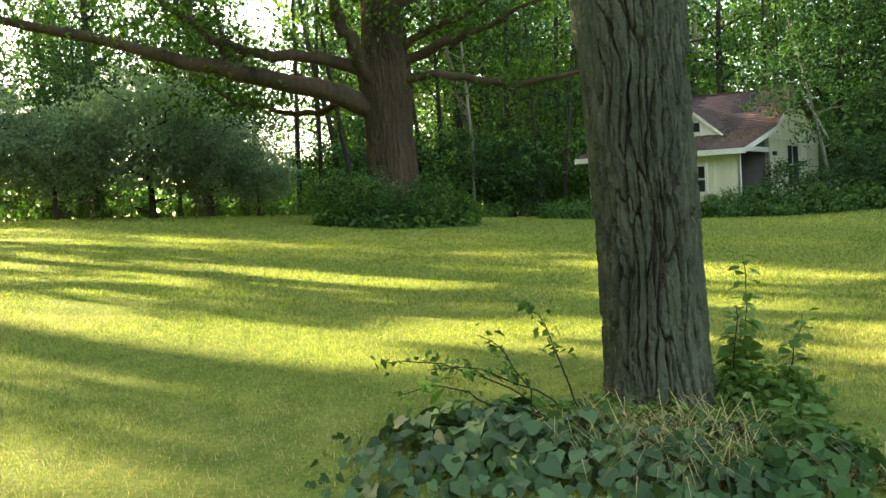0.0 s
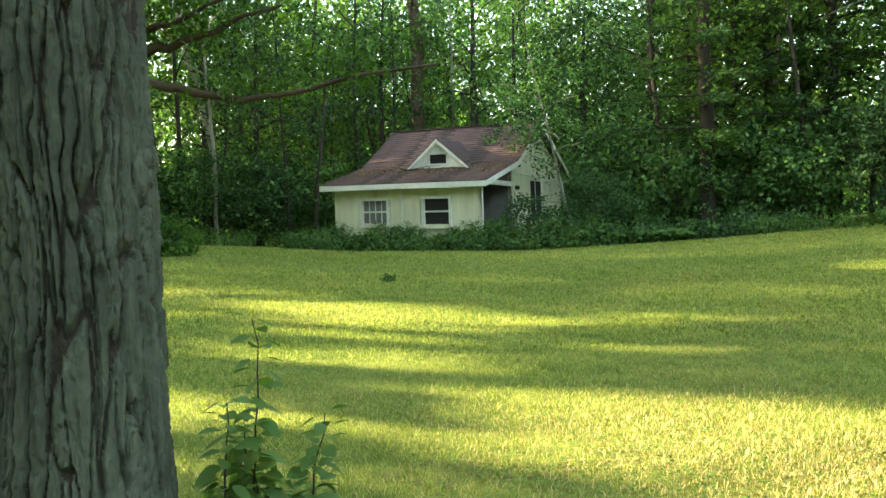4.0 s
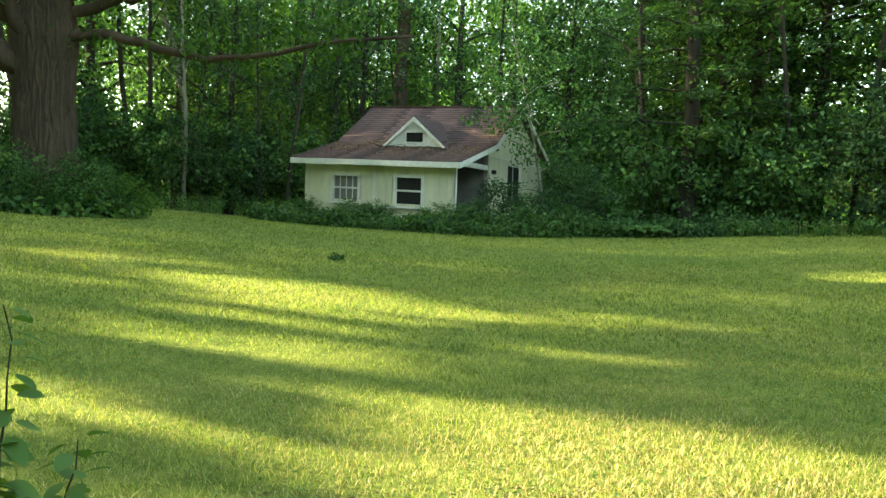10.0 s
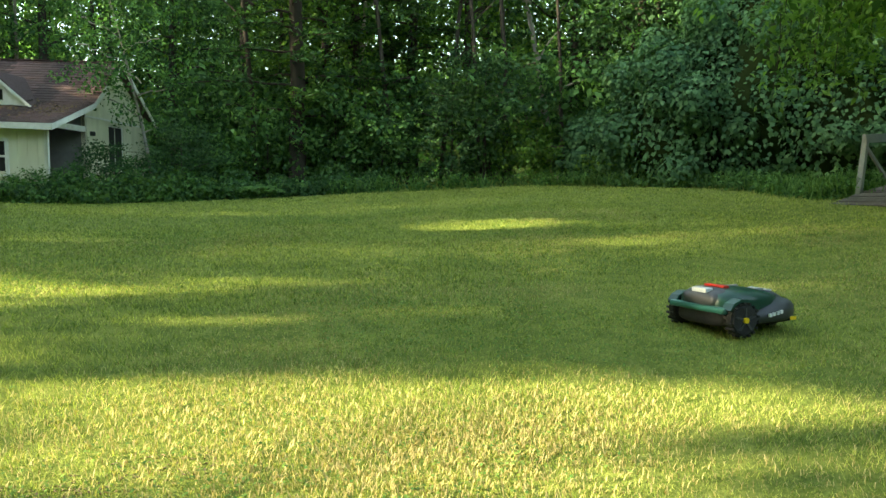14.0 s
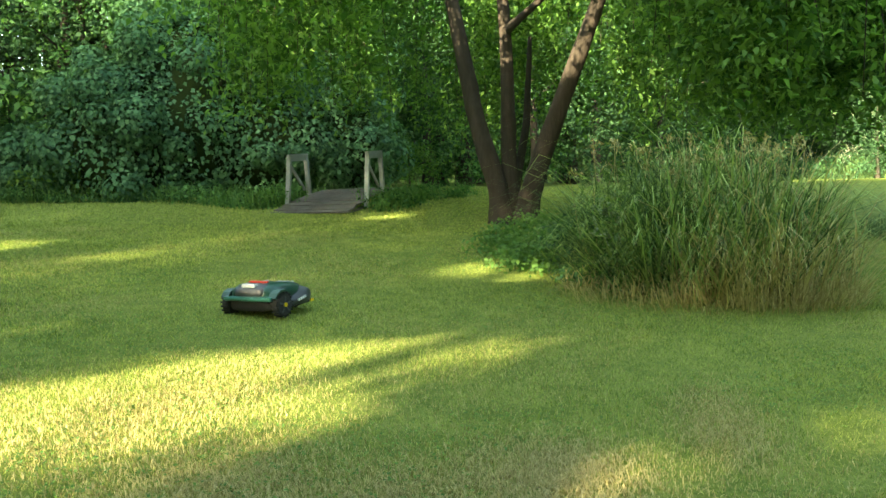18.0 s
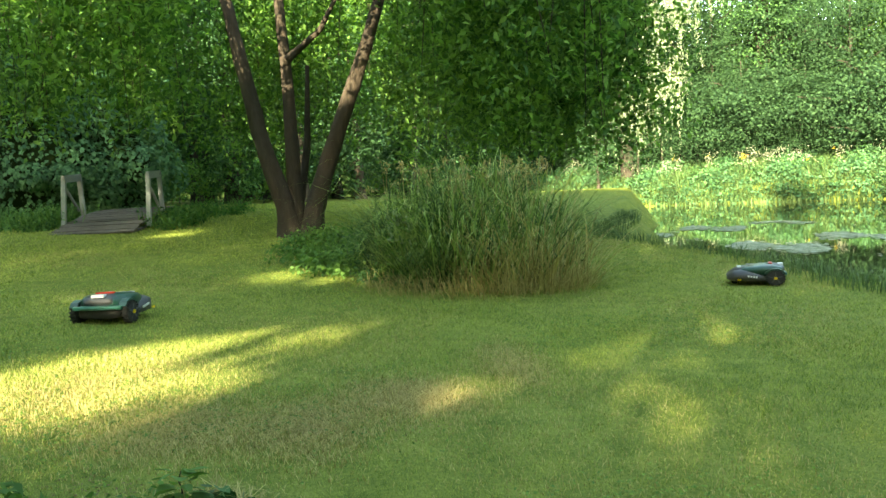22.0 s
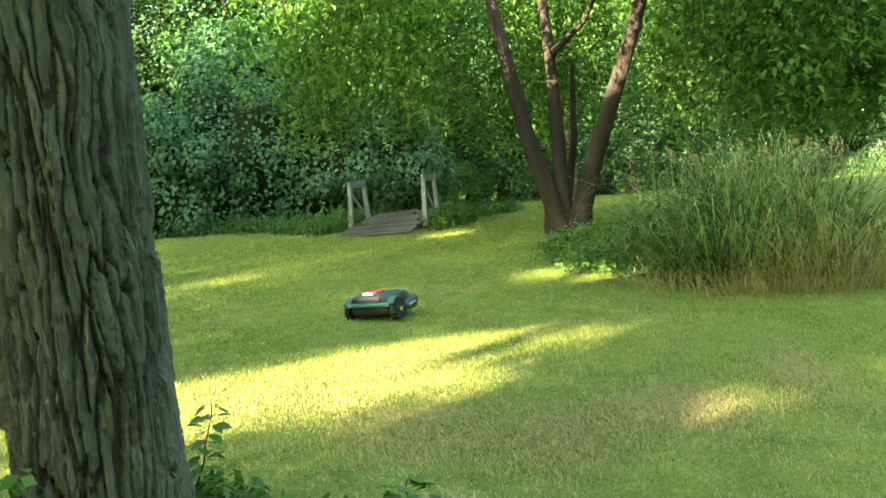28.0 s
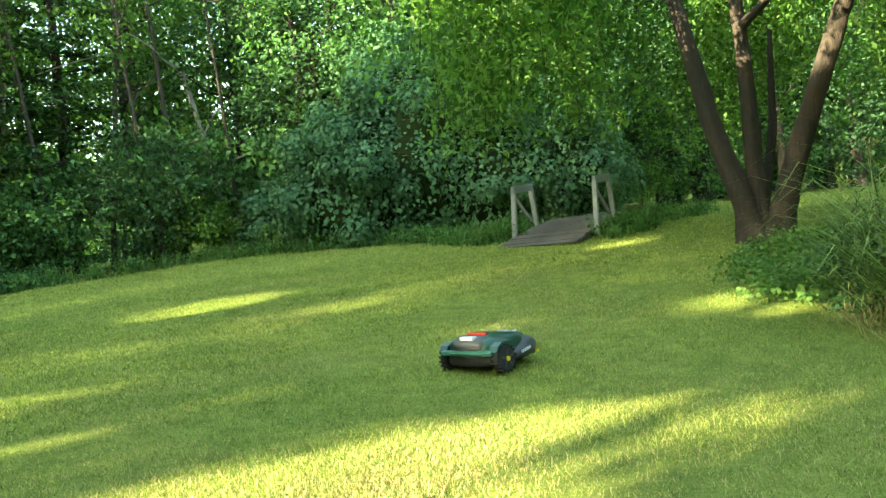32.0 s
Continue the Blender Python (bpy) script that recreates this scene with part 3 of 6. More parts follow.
    tips.append(limb([(0.3, 0.0, 4.95), (1.26, -0.25, 5.47), (1.91, -0.5, 5.55), (3.6, -0.8, 6.3)], 0.14, 0.04, 11))
    tips.append(limb([(0.2, 0.2, 6.3), (1.8, 0.6, 7.2), (3.8, 1.0, 8.4), (5.5, 1.2, 9.2)], 0.22, 0.05, 7))
    tips.append(limb([(-0.5, 0.2, 3.9), (-2.04, 0.38, 3.5), (-2.76, 0.55, 3.4), (-3.8, 0.72, 3.7), (-4.7, 0.9, 4.0), (-5.6, 1.0, 4.6)], 0.12, 0.03, 8))
    tips.append(limb([(0, 0.2, 7), (-1.5, 2.5, 8.5), (-3, 5, 10)], 0.22, 0.06, 9))
    tips.append(limb([(0, 0.2, 7), (1.5, 3.0, 8.5), (3, 6, 10)], 0.22, 0.06, 10))
    c = []
    for p in tips:
        for q in p[6:]:
            for _ in range(3):
                c.append(q + g.standard_normal(3) * np.array([0.9, 0.9, 0.35]) + np.array([0, 0, 0.3]))
    v, f = clumps(g, np.array(c), 0.75, 30, 0.16, 0.45)
    lit = ~sunlit(v.reshape(-1, 4, 3).mean(1) + np.array([x, y, z0]))
    link_mesh("lower_foliage", v.reshape(-1, 4, 3)[lit].reshape(-1, 3), np.arange(lit.sum() * 4).reshape(-1, 4), LEAF_OAK, t)
    c2, _ = blob_points(g, (-0.3, 0, 11.6), (9.5, 9.5, 4.8), 900, 0.35)
    c2 = c2[(c2[:, 2] > 8.2) | (g.random(len(c2)) < 0.3)]
    v, f = clumps(g, c2, 0.95, 28, 0.27, 0.45)
    lit = ~sunlit(v.reshape(-1, 4, 3).mean(1) + np.array([x, y, z0]))
    link_mesh("crown", v.reshape(-1, 4, 3)[lit].reshape(-1, 3), np.arange(lit.sum() * 4).reshape(-1, 4), LEAF_OAK, t)
    # lime leaf colour paints the backlit look of these oak leaves
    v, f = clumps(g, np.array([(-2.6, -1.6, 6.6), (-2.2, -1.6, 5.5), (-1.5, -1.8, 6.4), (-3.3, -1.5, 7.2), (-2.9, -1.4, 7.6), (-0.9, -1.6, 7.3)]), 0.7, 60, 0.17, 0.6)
    link_mesh("painted_sunlit_foliage", v, f, LEAF_LIME, t, False, "oak leaves painted yellow-green to look sunlit")


oak()


# the many-stemmed tree with hanging leaves by the pond
def weeping_tree():
    x, y = 19.2, 7.2
    z0 = ground_z(x, y) - 0.08
    t = thing("weeping_cherry", pose(x, y, z0), "three-stemmed tree with reddish bark and hanging leafy branches", "tree")
    g = np.random.default_rng(5)
    stems = [([(-0.05, 0.22, 0.0), (-0.05, 0.3, 0.8), (0.05, 0.75, 2.2), (0.3, 1.15, 4.2), (0.6, 1.55, 6.2), (1.0, 2.0, 8.2)], 0.34, 0.12),
             ([(0.0, 0.05, 0.0), (0.15, 0.1, 1.6), (0.35, 0.12, 3.6), (0.6, 0.25, 6.0), (0.9, 0.3, 8.6)], 0.26, 0.1),
             ([(-0.05, -0.22, 0.0), (-0.05, -0.38, 0.8), (0.1, -1.0, 2.5), (0.35, -1.75, 4.4), (0.7, -2.4, 6.4), (1.1, -3.0, 8.2)], 0.33, 0.12),
             ([(0.45, 0.15, 0.2), (0.9, -0.2, 2.2), (1.2, -0.3, 4.2)], 0.16, 0.06),
             ([(0.35, 0.14, 4.2), (0.5, -0.7, 4.9), (0.6, -1.3, 6.0)], 0.12, 0.05)]
    for k, (q, r0, r1) in enumerate(stems):
        q = np.array(q)
        s = np.linspace(0, len(q) - 1, 26)
        p = np.stack([np.interp(s, np.arange(len(q)), q[:, c]) for c in range(3)], 1)
        p[1:-1] = (p[:-2] + 2 * p[1:-1] + p[2:]) / 4
        v, f = tube(p, 0.76 * np.linspace(r0, r1, 26) * (1 + 0.45 * np.exp(-np.linspace(0, 14, 26))), 22, 0.05, k)
        link_mesh("stem", v, f, BARK_RED, t, True)
    twigs, cs = [], []
    bunch = [(g.random() * 2 * math.pi, 1.0 + 5.6 * math.sqrt(g.random()), g.normal() * 0.8, g.random()) for _ in range(130)]
    bunch += [(-math.pi / 2 + g.uniform(-0.5, 0.5), g.uniform(4.2, 5.8), g.normal() * 0.4, g.random()) for _ in range(26)]
    for k in range(1090):
        b = bunch[k % 156]
        rad = max(0.8, b[1] + g.normal() * 0.4)
        a = b[0] + g.normal() * 0.42 / rad
        top = 8.8 - 0.06 * rad ** 2 + b[2] + g.normal() * 0.3
        lo = 1.5 + 0.9 * g.random() + 1.5 * b[3]
        px, py = math.cos(a) * rad + 0.6, math.sin(a) * rad * 1.13 - 0.8
        if py > 1.5:
            lo += 0.5
        if px < 1.6 and -2.9 < py < 2.0:
            lo = max(lo, 5.4 + 0.8 * g.random())
        drop = min(top - lo, 1.2 + 4.8 * g.random())
        if py < -3.2:
            drop = (top - 1.3 - 0.6 * b[3]) * (0.6 + 0.4 * g.random())
        if drop < 0.4:
            continue
        n = int(10 + drop * 13)
        s = np.sort(g.random(n))
        sway = g.normal(0, 0.2, 2)
        line = np.stack([px + sway[0] * s * drop * 0.5, py + sway[1] * s * drop * 0.5, top - s * drop], 1)
        cs.append(line + g.standard_normal(line.shape) * 0.2)
        if k % 4 == 0:
            twigs.append(tube(np.stack([line[0], line[n // 2], line[-1]]), (0.018, 0.012, 0.005), 4))
    c = np.repeat(np.concatenate(cs), 2, 0)
    c = c + g.standard_normal(c.shape) * 0.09
    v, f = leaves(c, 0.165, g, None, 0.8, 0.5)
    link_mesh("crown", v, f, LEAF_CHERRY, t)
    v, f = joined(twigs)
    link_mesh("twig_work", v, f, BARK_RED, t)["kind"] = "stuff"


weeping_tree()

# woodland: a few kinds of trees, copied
g = np.random.default_rng(31)
KINDS = [
    grow("woodland_tree", (-60, 60), "tall woodland tree with a high leafy crown", BARK_WOOD, LEAF_WOOD, 17, 0.24, g, (10.5, 3.3, 6.8), 12, 26, 0.19, 0.75, 300, (0.4, 0.2), group="woods"),
    grow("woodland_tree", (-64, 60), "tall woodland tree leafy down to the ground", BARK_WOOD, LEAF_LIME, 15, 0.2, g, (7.8, 3.0, 7.0), 12, 26, 0.18, 0.7, 300, (-0.5, 0.3), group="woods"),
    grow("woodland_tree", (-68, 60), "dense dark woodland tree", BARK_WOOD, LEAF_BLUE, 13, 0.19, g, (6.6, 3.2, 6.2), 12, 27, 0.18, 0.75, 320, (0.3, -0.4), group="woods"),
    grow("woodland_tree", (-72, 60), "woodland tree with a bare trunk below its crown", BARK_WOOD, LEAF_WOOD, 19, 0.26, g, (13.0, 3.6, 5.6), 10, 26, 0.2, 0.8, 280, (0.8, 0.2), group="woods"),
]
BANK_TREE = grow("woodland_tree", (-76, 60), "broad leafy tree behind the far bank of the pond", BARK_WOOD, LEAF_BANK, 12, 0.2, np.random.default_rng(33), (5.9, 3.6, 6.0), 10, 130, 0.14, 1.15, 190, group="woods", flat=0.5)
BANK_TREES = [BANK_TREE, grow("woodland_tree", (-80, 60), "light green tree behind the far bank of the pond", BARK_WOOD, LEAF_LIME, 12, 0.2, np.random.default_rng(34), (6.0, 3.4, 5.8), 10, 120, 0.14, 1.1, 150, group="woods", flat=0.5)]
BANK_BUSH = grow("shrub", (-84, 64), "big rounded shrub behind the far bank", BARK_WOOD, LEAF_BANK, 3.2, 0.06, np.random.default_rng(35), (1.8, 1.9, 1.9), 6, 90, 0.1, 0.65, 90, group="shrubs", flat=0.5)
BUSH = [
    grow("shrub", (-60, 64), "leafy green shrub at the edge of the lawn", BARK_WOOD, LEAF_WOOD, 2.6, 0.05, g, (1.5, 1.5, 1.5), 6, 24, 0.14, 0.4, 110, group="shrubs"),
    grow("shrub", (-64, 64), "bluish green rounded shrub", BARK_WOOD, LEAF_BLUE, 3.4, 0.06, g, (2.0, 1.8, 2.0), 6, 26, 0.14, 0.42, 130, group="shrubs"),
    grow("shrub", (-68, 64), "low bright green shrub", BARK_WOOD, LEAF_LIME, 1.5, 0.03, g, (0.8, 1.1, 0.8), 5, 24, 0.11, 0.3, 80, group="shrubs"),
]
EDGE = [(-30, 26), (-17, 32), (-8, 37.5), (2.0, 39.5), (5, 43), (14, 40.5), (17.0, 31.8), (19, 28.8), (23, 26), (25.5, 20.5), (30, 15.5), (36, 11), (46, 4), (62, -6),
        (52, -30), (30, -45), (6, -16), (-10, -14), (-22, -4)]


def inside(x, y):
    c = False
    for i in range(len(EDGE)):
        (x1, y1), (x2, y2) = EDGE[i], EDGE[i - 1]
        if (y1 > y) != (y2 > y) and x < (x2 - x1) * (y - y1) / (y2 - y1) + x1:
            c = not c
    return c


def edge_distance(x, y):
    best = 1e9
    for i in range(len(EDGE)):
        a, b = Vector(EDGE[i - 1]), Vector(EDGE[i])
        s = max(0, min(1, (Vector((x, y)) - a).dot(b - a) / (b - a).length_squared))
        best = min(best, (Vector((x, y)) - a - (b - a) * s).length)
    return best


placed = []
tries = 0
while len(placed) < 150 and tries < 20000:
    tries += 1
    x, y = g.uniform(-45, 75), g.uniform(-55, 66)
    if inside(x, y):
        continue
    d = edge_distance(x, y)
    west = x < -9 and -6 < y < 36
    northwest = x < -3 and y >= 30
    gap = 7.5 if northwest else 3.6 if y > -5 else 5.5
    if d < 0.8 or d > (30 if northwest else 17) or west or g.random() > math.exp(-d / 14):
        continue
    if any((x - p[0]) ** 2 + (y - p[1]) ** 2 < gap * gap for p in placed):
        continue
    placed.append((x, y, d))
for x, y, d in placed:
    k = int(g.choice([0, 1, 1, 2, 3] if y > 28 else [0, 0, 1, 2, 2, 3])) if d > 4 else int(g.choice([0, 1, 2] if y > 28 else [0, 0, 1, 2, 2]))
    if x < -3 and y > 30:
        k = int(g.choice([0, 2, 2]))
    s = g.uniform(0.85, 1.2)
    copy_thing(KINDS[k], pose(x, y, ground_z(x, y) - 0.1, 0, 0, g.uniform(0, 360)) @ Matrix.Diagonal((s, s, s, 1)))
# shrubs along the edge of the lawn
for i in range(len(EDGE)):
    a, b = Vector(EDGE[i - 1]), Vector(EDGE[i])
    if min(a.y, b.y) < -8 or (a.x < -15 and b.x < -15):
        continue
    n = int((b - a).length / 1.5)
    for k in range(n):
        p = a.lerp(b, (k + g.uniform(0.2, 0.8)) / n)
        q = int(g.choice([0, 1, 2, 0, 1]))
        if (p.x < -6 and p.y > 28) or (p.x > 24 and k % 2):
            continue
        s = g.uniform(0.8, 1.35)
        copy_thing(BUSH[q], pose(p.x, p.y, ground_z(p.x, p.y) - 0.06, 0, 0, g.uniform(0, 360)) @ Matrix.Diagonal((s, s, s, 1)))

# crowns added to the west, mostly unseen, that shade the lawn, with gaps
WEST = [(-12.5, 3, 17), (-14, 8.5, 19), (-13.5, 14, 19), (-16.5, 19.5, 20), (-20, 5, 23), (-21, 11.5, 24), (-22, 17.5, 25), (-24, 24, 26), (-12, -3, 17), (-20, -1, 22), (-25.5, 31, 27), (-29, 38, 28),
        (-34, 45, 28), (-18, 52, 30), (-25, 49, 31), (-10, 57, 30), (-31, 28, 28), (-36, 36, 29), (-29, 21, 27), (-28, 14, 26), (-27, 7.5, 25), (-40, 50, 29)]
for k, (x, y, h) in enumerate(WEST):
    grow("added_shade_tree", (x, y), "tall leafy tree added west of the lawn, mostly unseen, to shade it", BARK_WOOD, LEAF_WOOD, h, 0.28, np.random.default_rng(50 + k), (h * 0.58, 4.4, h * 0.44), 5, 24,
         0.34, 0.9, 300, keep=sunlit, group="western trees")


def far_woods():
    """The woods beyond, one belt of leaves before an added sheet dark as shade."""
    g = np.random.default_rng(77)
    n = 9000
    a = g.uniform(-math.pi, math.pi, n)
    r = g.uniform(56, 80, n)
    top = 17 + 4 * np.sin(a * 9) + 3 * np.sin(a * 23 + 1)
    x, y = 10 + r * np.cos(a), 5 + r * np.sin(a)
    nw = (a > 1.9) & (a < 2.75)
    z = ground(x, y) + np.where(nw, top * 0.15, top) * g.random(n) ** 0.8
    ok = (basin(x, y) < 0.01) & ~((x < 57 + 1.1 * (y + 11)) & (y < 3) & (x > 10))
    v, f = clumps(g, np.stack([x, y, z], 1)[ok], 2.2, 13, 0.6)
    tagged(link_mesh("far_woods", v, f, LEAF_WOOD), "dense green woods beyond the clearing", "woods", kind="stuff")
    # added wall in a shade-dark colour closes the sky gaps behind the leaves
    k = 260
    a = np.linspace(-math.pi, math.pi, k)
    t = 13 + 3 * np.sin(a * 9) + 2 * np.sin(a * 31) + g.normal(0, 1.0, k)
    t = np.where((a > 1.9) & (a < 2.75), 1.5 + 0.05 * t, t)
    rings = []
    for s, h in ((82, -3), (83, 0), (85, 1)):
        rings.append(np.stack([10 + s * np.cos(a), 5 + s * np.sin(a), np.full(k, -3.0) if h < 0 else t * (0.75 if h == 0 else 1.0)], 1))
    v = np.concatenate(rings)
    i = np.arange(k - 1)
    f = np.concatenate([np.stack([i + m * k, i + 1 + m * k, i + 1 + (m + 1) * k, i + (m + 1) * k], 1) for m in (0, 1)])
    tagged(link_mesh("backdrop", v, f, SHADE, None, True), "near-black sheet added behind the woods, coloured as their shade", "treeline", kind="structure")


far_woods()

# close high crowns behind the weeping tree and the footbridge
for x, y in ((35.5, 13.0), (37, 8.6), (41, 6.2), (45, 3.2), (49, 1.0), (53, -1.8), (34, 15.5), (38, 13), (42, 10.5), (46, 8), (50, 5.5), (54, 2.5), (28, 23), (31.5, 20.5), (27, 27)):
    s = g.uniform(0.85, 1.05)
    copy_thing(KINDS[2], pose(x, y, ground_z(x, y) - 0.1, 0, 0, g.uniform(0, 360)) @ Matrix.Diagonal((s * 1.25, s * 1.25, s * 1.05, 1)))
# trees behind the far bank
for k in range(24):
    y = -42 + 1.9 * k
    x = 55 + 1.1 * (y + 11) + 10 + 4.4 * (k % 3) + g.uniform(0, 2)
    s = g.uniform(0.95, 1.75)
    copy_thing(BANK_TREES[int(k < 9 and k % 2 == 1)], pose(x, y, ground_z(x, y) - 0.1, 0, 0, g.uniform(0, 360)) @ Matrix.Diagonal((s * 0.95, s * 0.95, s, 1)))
for k in range(15):
    y = -40 + 2.9 * k
    x = 55 + 1.1 * (y + 11) + 8.5 + g.uniform(0, 2)
    s = g.uniform(0.4, 0.62)
    copy_thing(BANK_TREE, pose(x, y, ground_z(x, y) - 0.1, 0, 0, g.uniform(0, 360)) @ Matrix.Diagonal((s * 1.4, s * 1.4, s, 1)))
# rounded shrubs along the far bank
for k in range(13):
    y = -37 + 2.5 * k
    x = 55 + 1.1 * (y + 11) + 7.2 + g.uniform(0, 1.6)
    s = g.uniform(1.4, 2.3)
    copy_thing(BANK_BUSH, pose(x, y, ground_z(x, y) - 0.1, 0, 0, g.uniform(0, 360)) @ Matrix.Diagonal((s, s, s * 0.9, 1)))
# thick shrubs round the foot of the willow
for x, y, s in ((54.0, -14.6, 0.5), (53.2, -12.6, 0.55), (56.0, -17.6, 0.5), (52.5, -9.6, 0.55), (57, -13.5, 0.6)):
    copy_thing(KINDS[2], pose(x + 2.0, y, ground_z(x + 2.0, y) - 0.1, 0, 0, g.uniform(0, 360)) @ Matrix.Diagonal((s, s, s, 1)))
# big rounded bushes to the northwest
sage = grow("shrub", (-13.8, 29.2), "large rounded sage green bush with fanned stems", BARK_WOOD, LEAF_SAGE, 3.3, 0.09, g, (2.35, 2.0, 1.5), 10, 30, 0.12, 0.42, 420, group="shrubs", first=0.04)
for x, y, s in ((-11.0, 30.6, 1.4), (-9.2, 31.6, 1.0), (-16.6, 28.4, 1.35), (-7.9, 33.0, 0.7)):
    copy_thing(sage, pose(x, y, ground_z(x, y) - 0.1, 0, 0, g.uniform(0, 360)) @ Matrix.Diagonal((s, s, s, 1)))
for x, y, s in ((-16.0, 36.0, 0.62), (-11.2, 36.5, 0.7), (-18.5, 33.0, 0.6), (-8.6, 35.0, 0.45), (-15.0, 33.0, 0.55), (-13.5, 42.0, 0.9), (-19.0, 41.0, 0.95), (-8.5, 46.0, 0.9)):
    copy_thing(KINDS[2], pose(x, y, ground_z(x, y) - 0.1, 0, 0, g.uniform(0, 360)) @ Matrix.Diagonal((s, s, s, 1)))
for x, y, s in ((-7.2, 41.0, 1.6), (-5.4, 42.5, 1.9), (-9.0, 43.0, 1.8), (-3.6, 41.5, 1.7), (-17.5, 34.5, 1.5), (-6.0, 37.6, 1.1)):
    copy_thing(BUSH[2], pose(x, y, ground_z(x, y) - 0.06, 0, 0, g.uniform(0, 360)) @ Matrix.Diagonal((s, s, s, 1)))
# a small leafy tree beside the gable
for x, y, s in ((17.0, 34.4, 1.9), (16.4, 31.2, 1.3), (18.6, 33.0, 2.0), (19.5, 29.8, 1.7), (23.6, 27.0, 1.7), (26.0, 24.0, 1.8), (3.6, 41.5, 1.6), (-2.4, 39.0, 1.5), (1.0, 40.5, 1.6), (-5.0, 39.0, 1.4)):
    copy_thing(BUSH[0], pose(x, y, ground_z(x, y) - 0.1, 0, 0, g.uniform(0, 360)) @ Matrix.Diagonal((s, s, s, 1)))


def stand_alone(name, label, mat, at_, h, r0, lean, seed):
    """A bare leaning trunk among the woods."""
    x, y = at_
    t = thing(name, pose(x, y, ground_z(x, y) - 0.1), label, "tree trunk")
    line = curve((0, 0, 0), (lean[0], lean[1], h), 0.0, 14, r0 * 0.25, seed)
    v, f = tube(line, np.linspace(r0, r0 * 0.45, 14), 12, 0.03, seed)
    link_mesh("trunk", v, f, mat, t, True)
    gg = np.random.default_rng(seed)
    for k in range(4):
        p = line[6 + 2 * k]
        q = p + np.array([gg.normal(0, 1.2), gg.normal(0, 1.2), 1.3])
        v, f = tube(curve(p, q, 0.1, 6, 0.06, k), np.linspace(r0 * 0.3, 0.02, 6), 6)
        link_mesh("limb", v, f, mat, t, True)


stand_alone("birch_trunk", "pale leaning birch trunk in the woods", BARK_PALE, (0.6, 41.0), 13, 0.17, (-2.6, 0, 0), 1)
for k, (x, y, h, lx) in enumerate([(-6.2, 36.0, 14, 0.2), (-4.6, 35.5, 11, -1.6), (-5.4, 38.0, 12, -2.2), (-3.6, 38.5, 13, -2.6), (-7.6, 37.5, 13, 0.4), (-9.4, 36.0, 12, -1.2), (-12.5, 36.5, 13, 0.6), (-2.2, 40.0, 14, -1.0)]):
    stand_alone("thin_trunk", "thin dark trunk among the northern trees", BARK_WOOD, (x, y), h, 0.09 + 0.03 * (k % 3), (lx, 0.3, 0), 20 + k)
gg = np.random.default_rng(301)
for k in range(26):
    if k < 17:
        x, y = -1.5 + 1.35 * k + gg.normal(0, 0.4), 38.6 + gg.uniform(0, 3.0)
        if 4 < x < 15.5:
            y += 3.4
        if x > 15.5:
            y = 32.6 + gg.uniform(-1, 2)
    else:
        s_ = (k - 17) / 8
        x, y = 19.5 + 9.0 * s_ + gg.normal(0, 0.5), 30.0 - 9.5 * s_ + gg.uniform(0, 1.5)
    pale = k % 8 == 1
    stand_alone("thin_trunk", "thin pale trunk at the edge of the woods" if pale else "thin dark trunk at the edge of the woods", BARK_PALE if pale else BARK_WOOD, (x, y), gg.uniform(9, 14), gg.uniform(0.05, 0.12), (gg.normal(0, 0.9), gg.normal(0, 0.4), 0), 60 + k)
stand_alone("ash_trunk", "straight brown trunk behind the cottage", BARK_OAK, (9.3, 42.3), 18, 0.4, (-0.4, 0, 0), 2)
stand_alone("dead_trunk", "pale dead trunk at the edge of the woods", BARK_PALE, (25.2, 26.2), 7, 0.15, (-0.9, 0.7, 0), 3)
stand_alone("vine_covered_tree", "pale trunk wrapped in vines", BARK_PALE, (31.2, 16.6), 12, 0.32, (0.3, 0.2, 0), 4)


def pine(at_, h, r0, seed, label):
    """A conifer with level boughs of fine needles."""
    x, y = at_
    g = np.random.default_rng(seed)
    t = thing("pine_tree", pose(x, y, ground_z(x, y) - 0.1), label, "tree", "pines")
    v, f = tube(curve((0, 0, 0), (0.2, 0.1, h), 0, 14, 0.03, seed), np.linspace(r0, 0.06, 14), 12, 0.03, seed)
    link_mesh("trunk", v, f, BARK_WOOD, t, True)
    cs, pieces = [], []
    for k in range(46):
        z = 2.6 + (h - 3.4) * k / 46
        a = k * 2.4 + g.normal(0, 0.3)
        ln = (1 - 0.62 * k / 46) * g.uniform(2.4, 4.4)
        line = curve((0, 0, z), (math.cos(a) * ln, math.sin(a) * ln, z - 0.25 + 0.3 * g.random()), 0.15, 9, 0.05, k)
        pieces.append(tube(line, np.linspace(0.05, 0.012, 9), 5))
        if z > 3.0 or g.random() < 0.5:
            s = g.uniform(0.25, 1, 150)
            p = np.stack([np.interp(s, np.linspace(0, 1, 9), line[:, c]) for c in range(3)], 1)
            cs.append(p + g.standard_normal(p.shape) * np.array([0.32, 0.32, 0.09]))
    for v, f in pieces:
        link_mesh("bough", v, f, BARK_WOOD, t, True)
    v, f = leaves(np.concatenate(cs), 0.26, g, None, 0.1, 0.35, 0.35)
    link_mesh("needles", v, f, LEAF_BLUE, t)


pine((17.0, 30.2), 15, 0.33, 5, "dark conifer with level boughs at the edge of the woods")
pine((19.8, 31.0), 14, 0.24, 6, "dark conifer with level boughs at the edge of the woods")
pine((22.0, 30.5), 15, 0.26, 7, "dark conifer with level boughs at the edge of the woods")


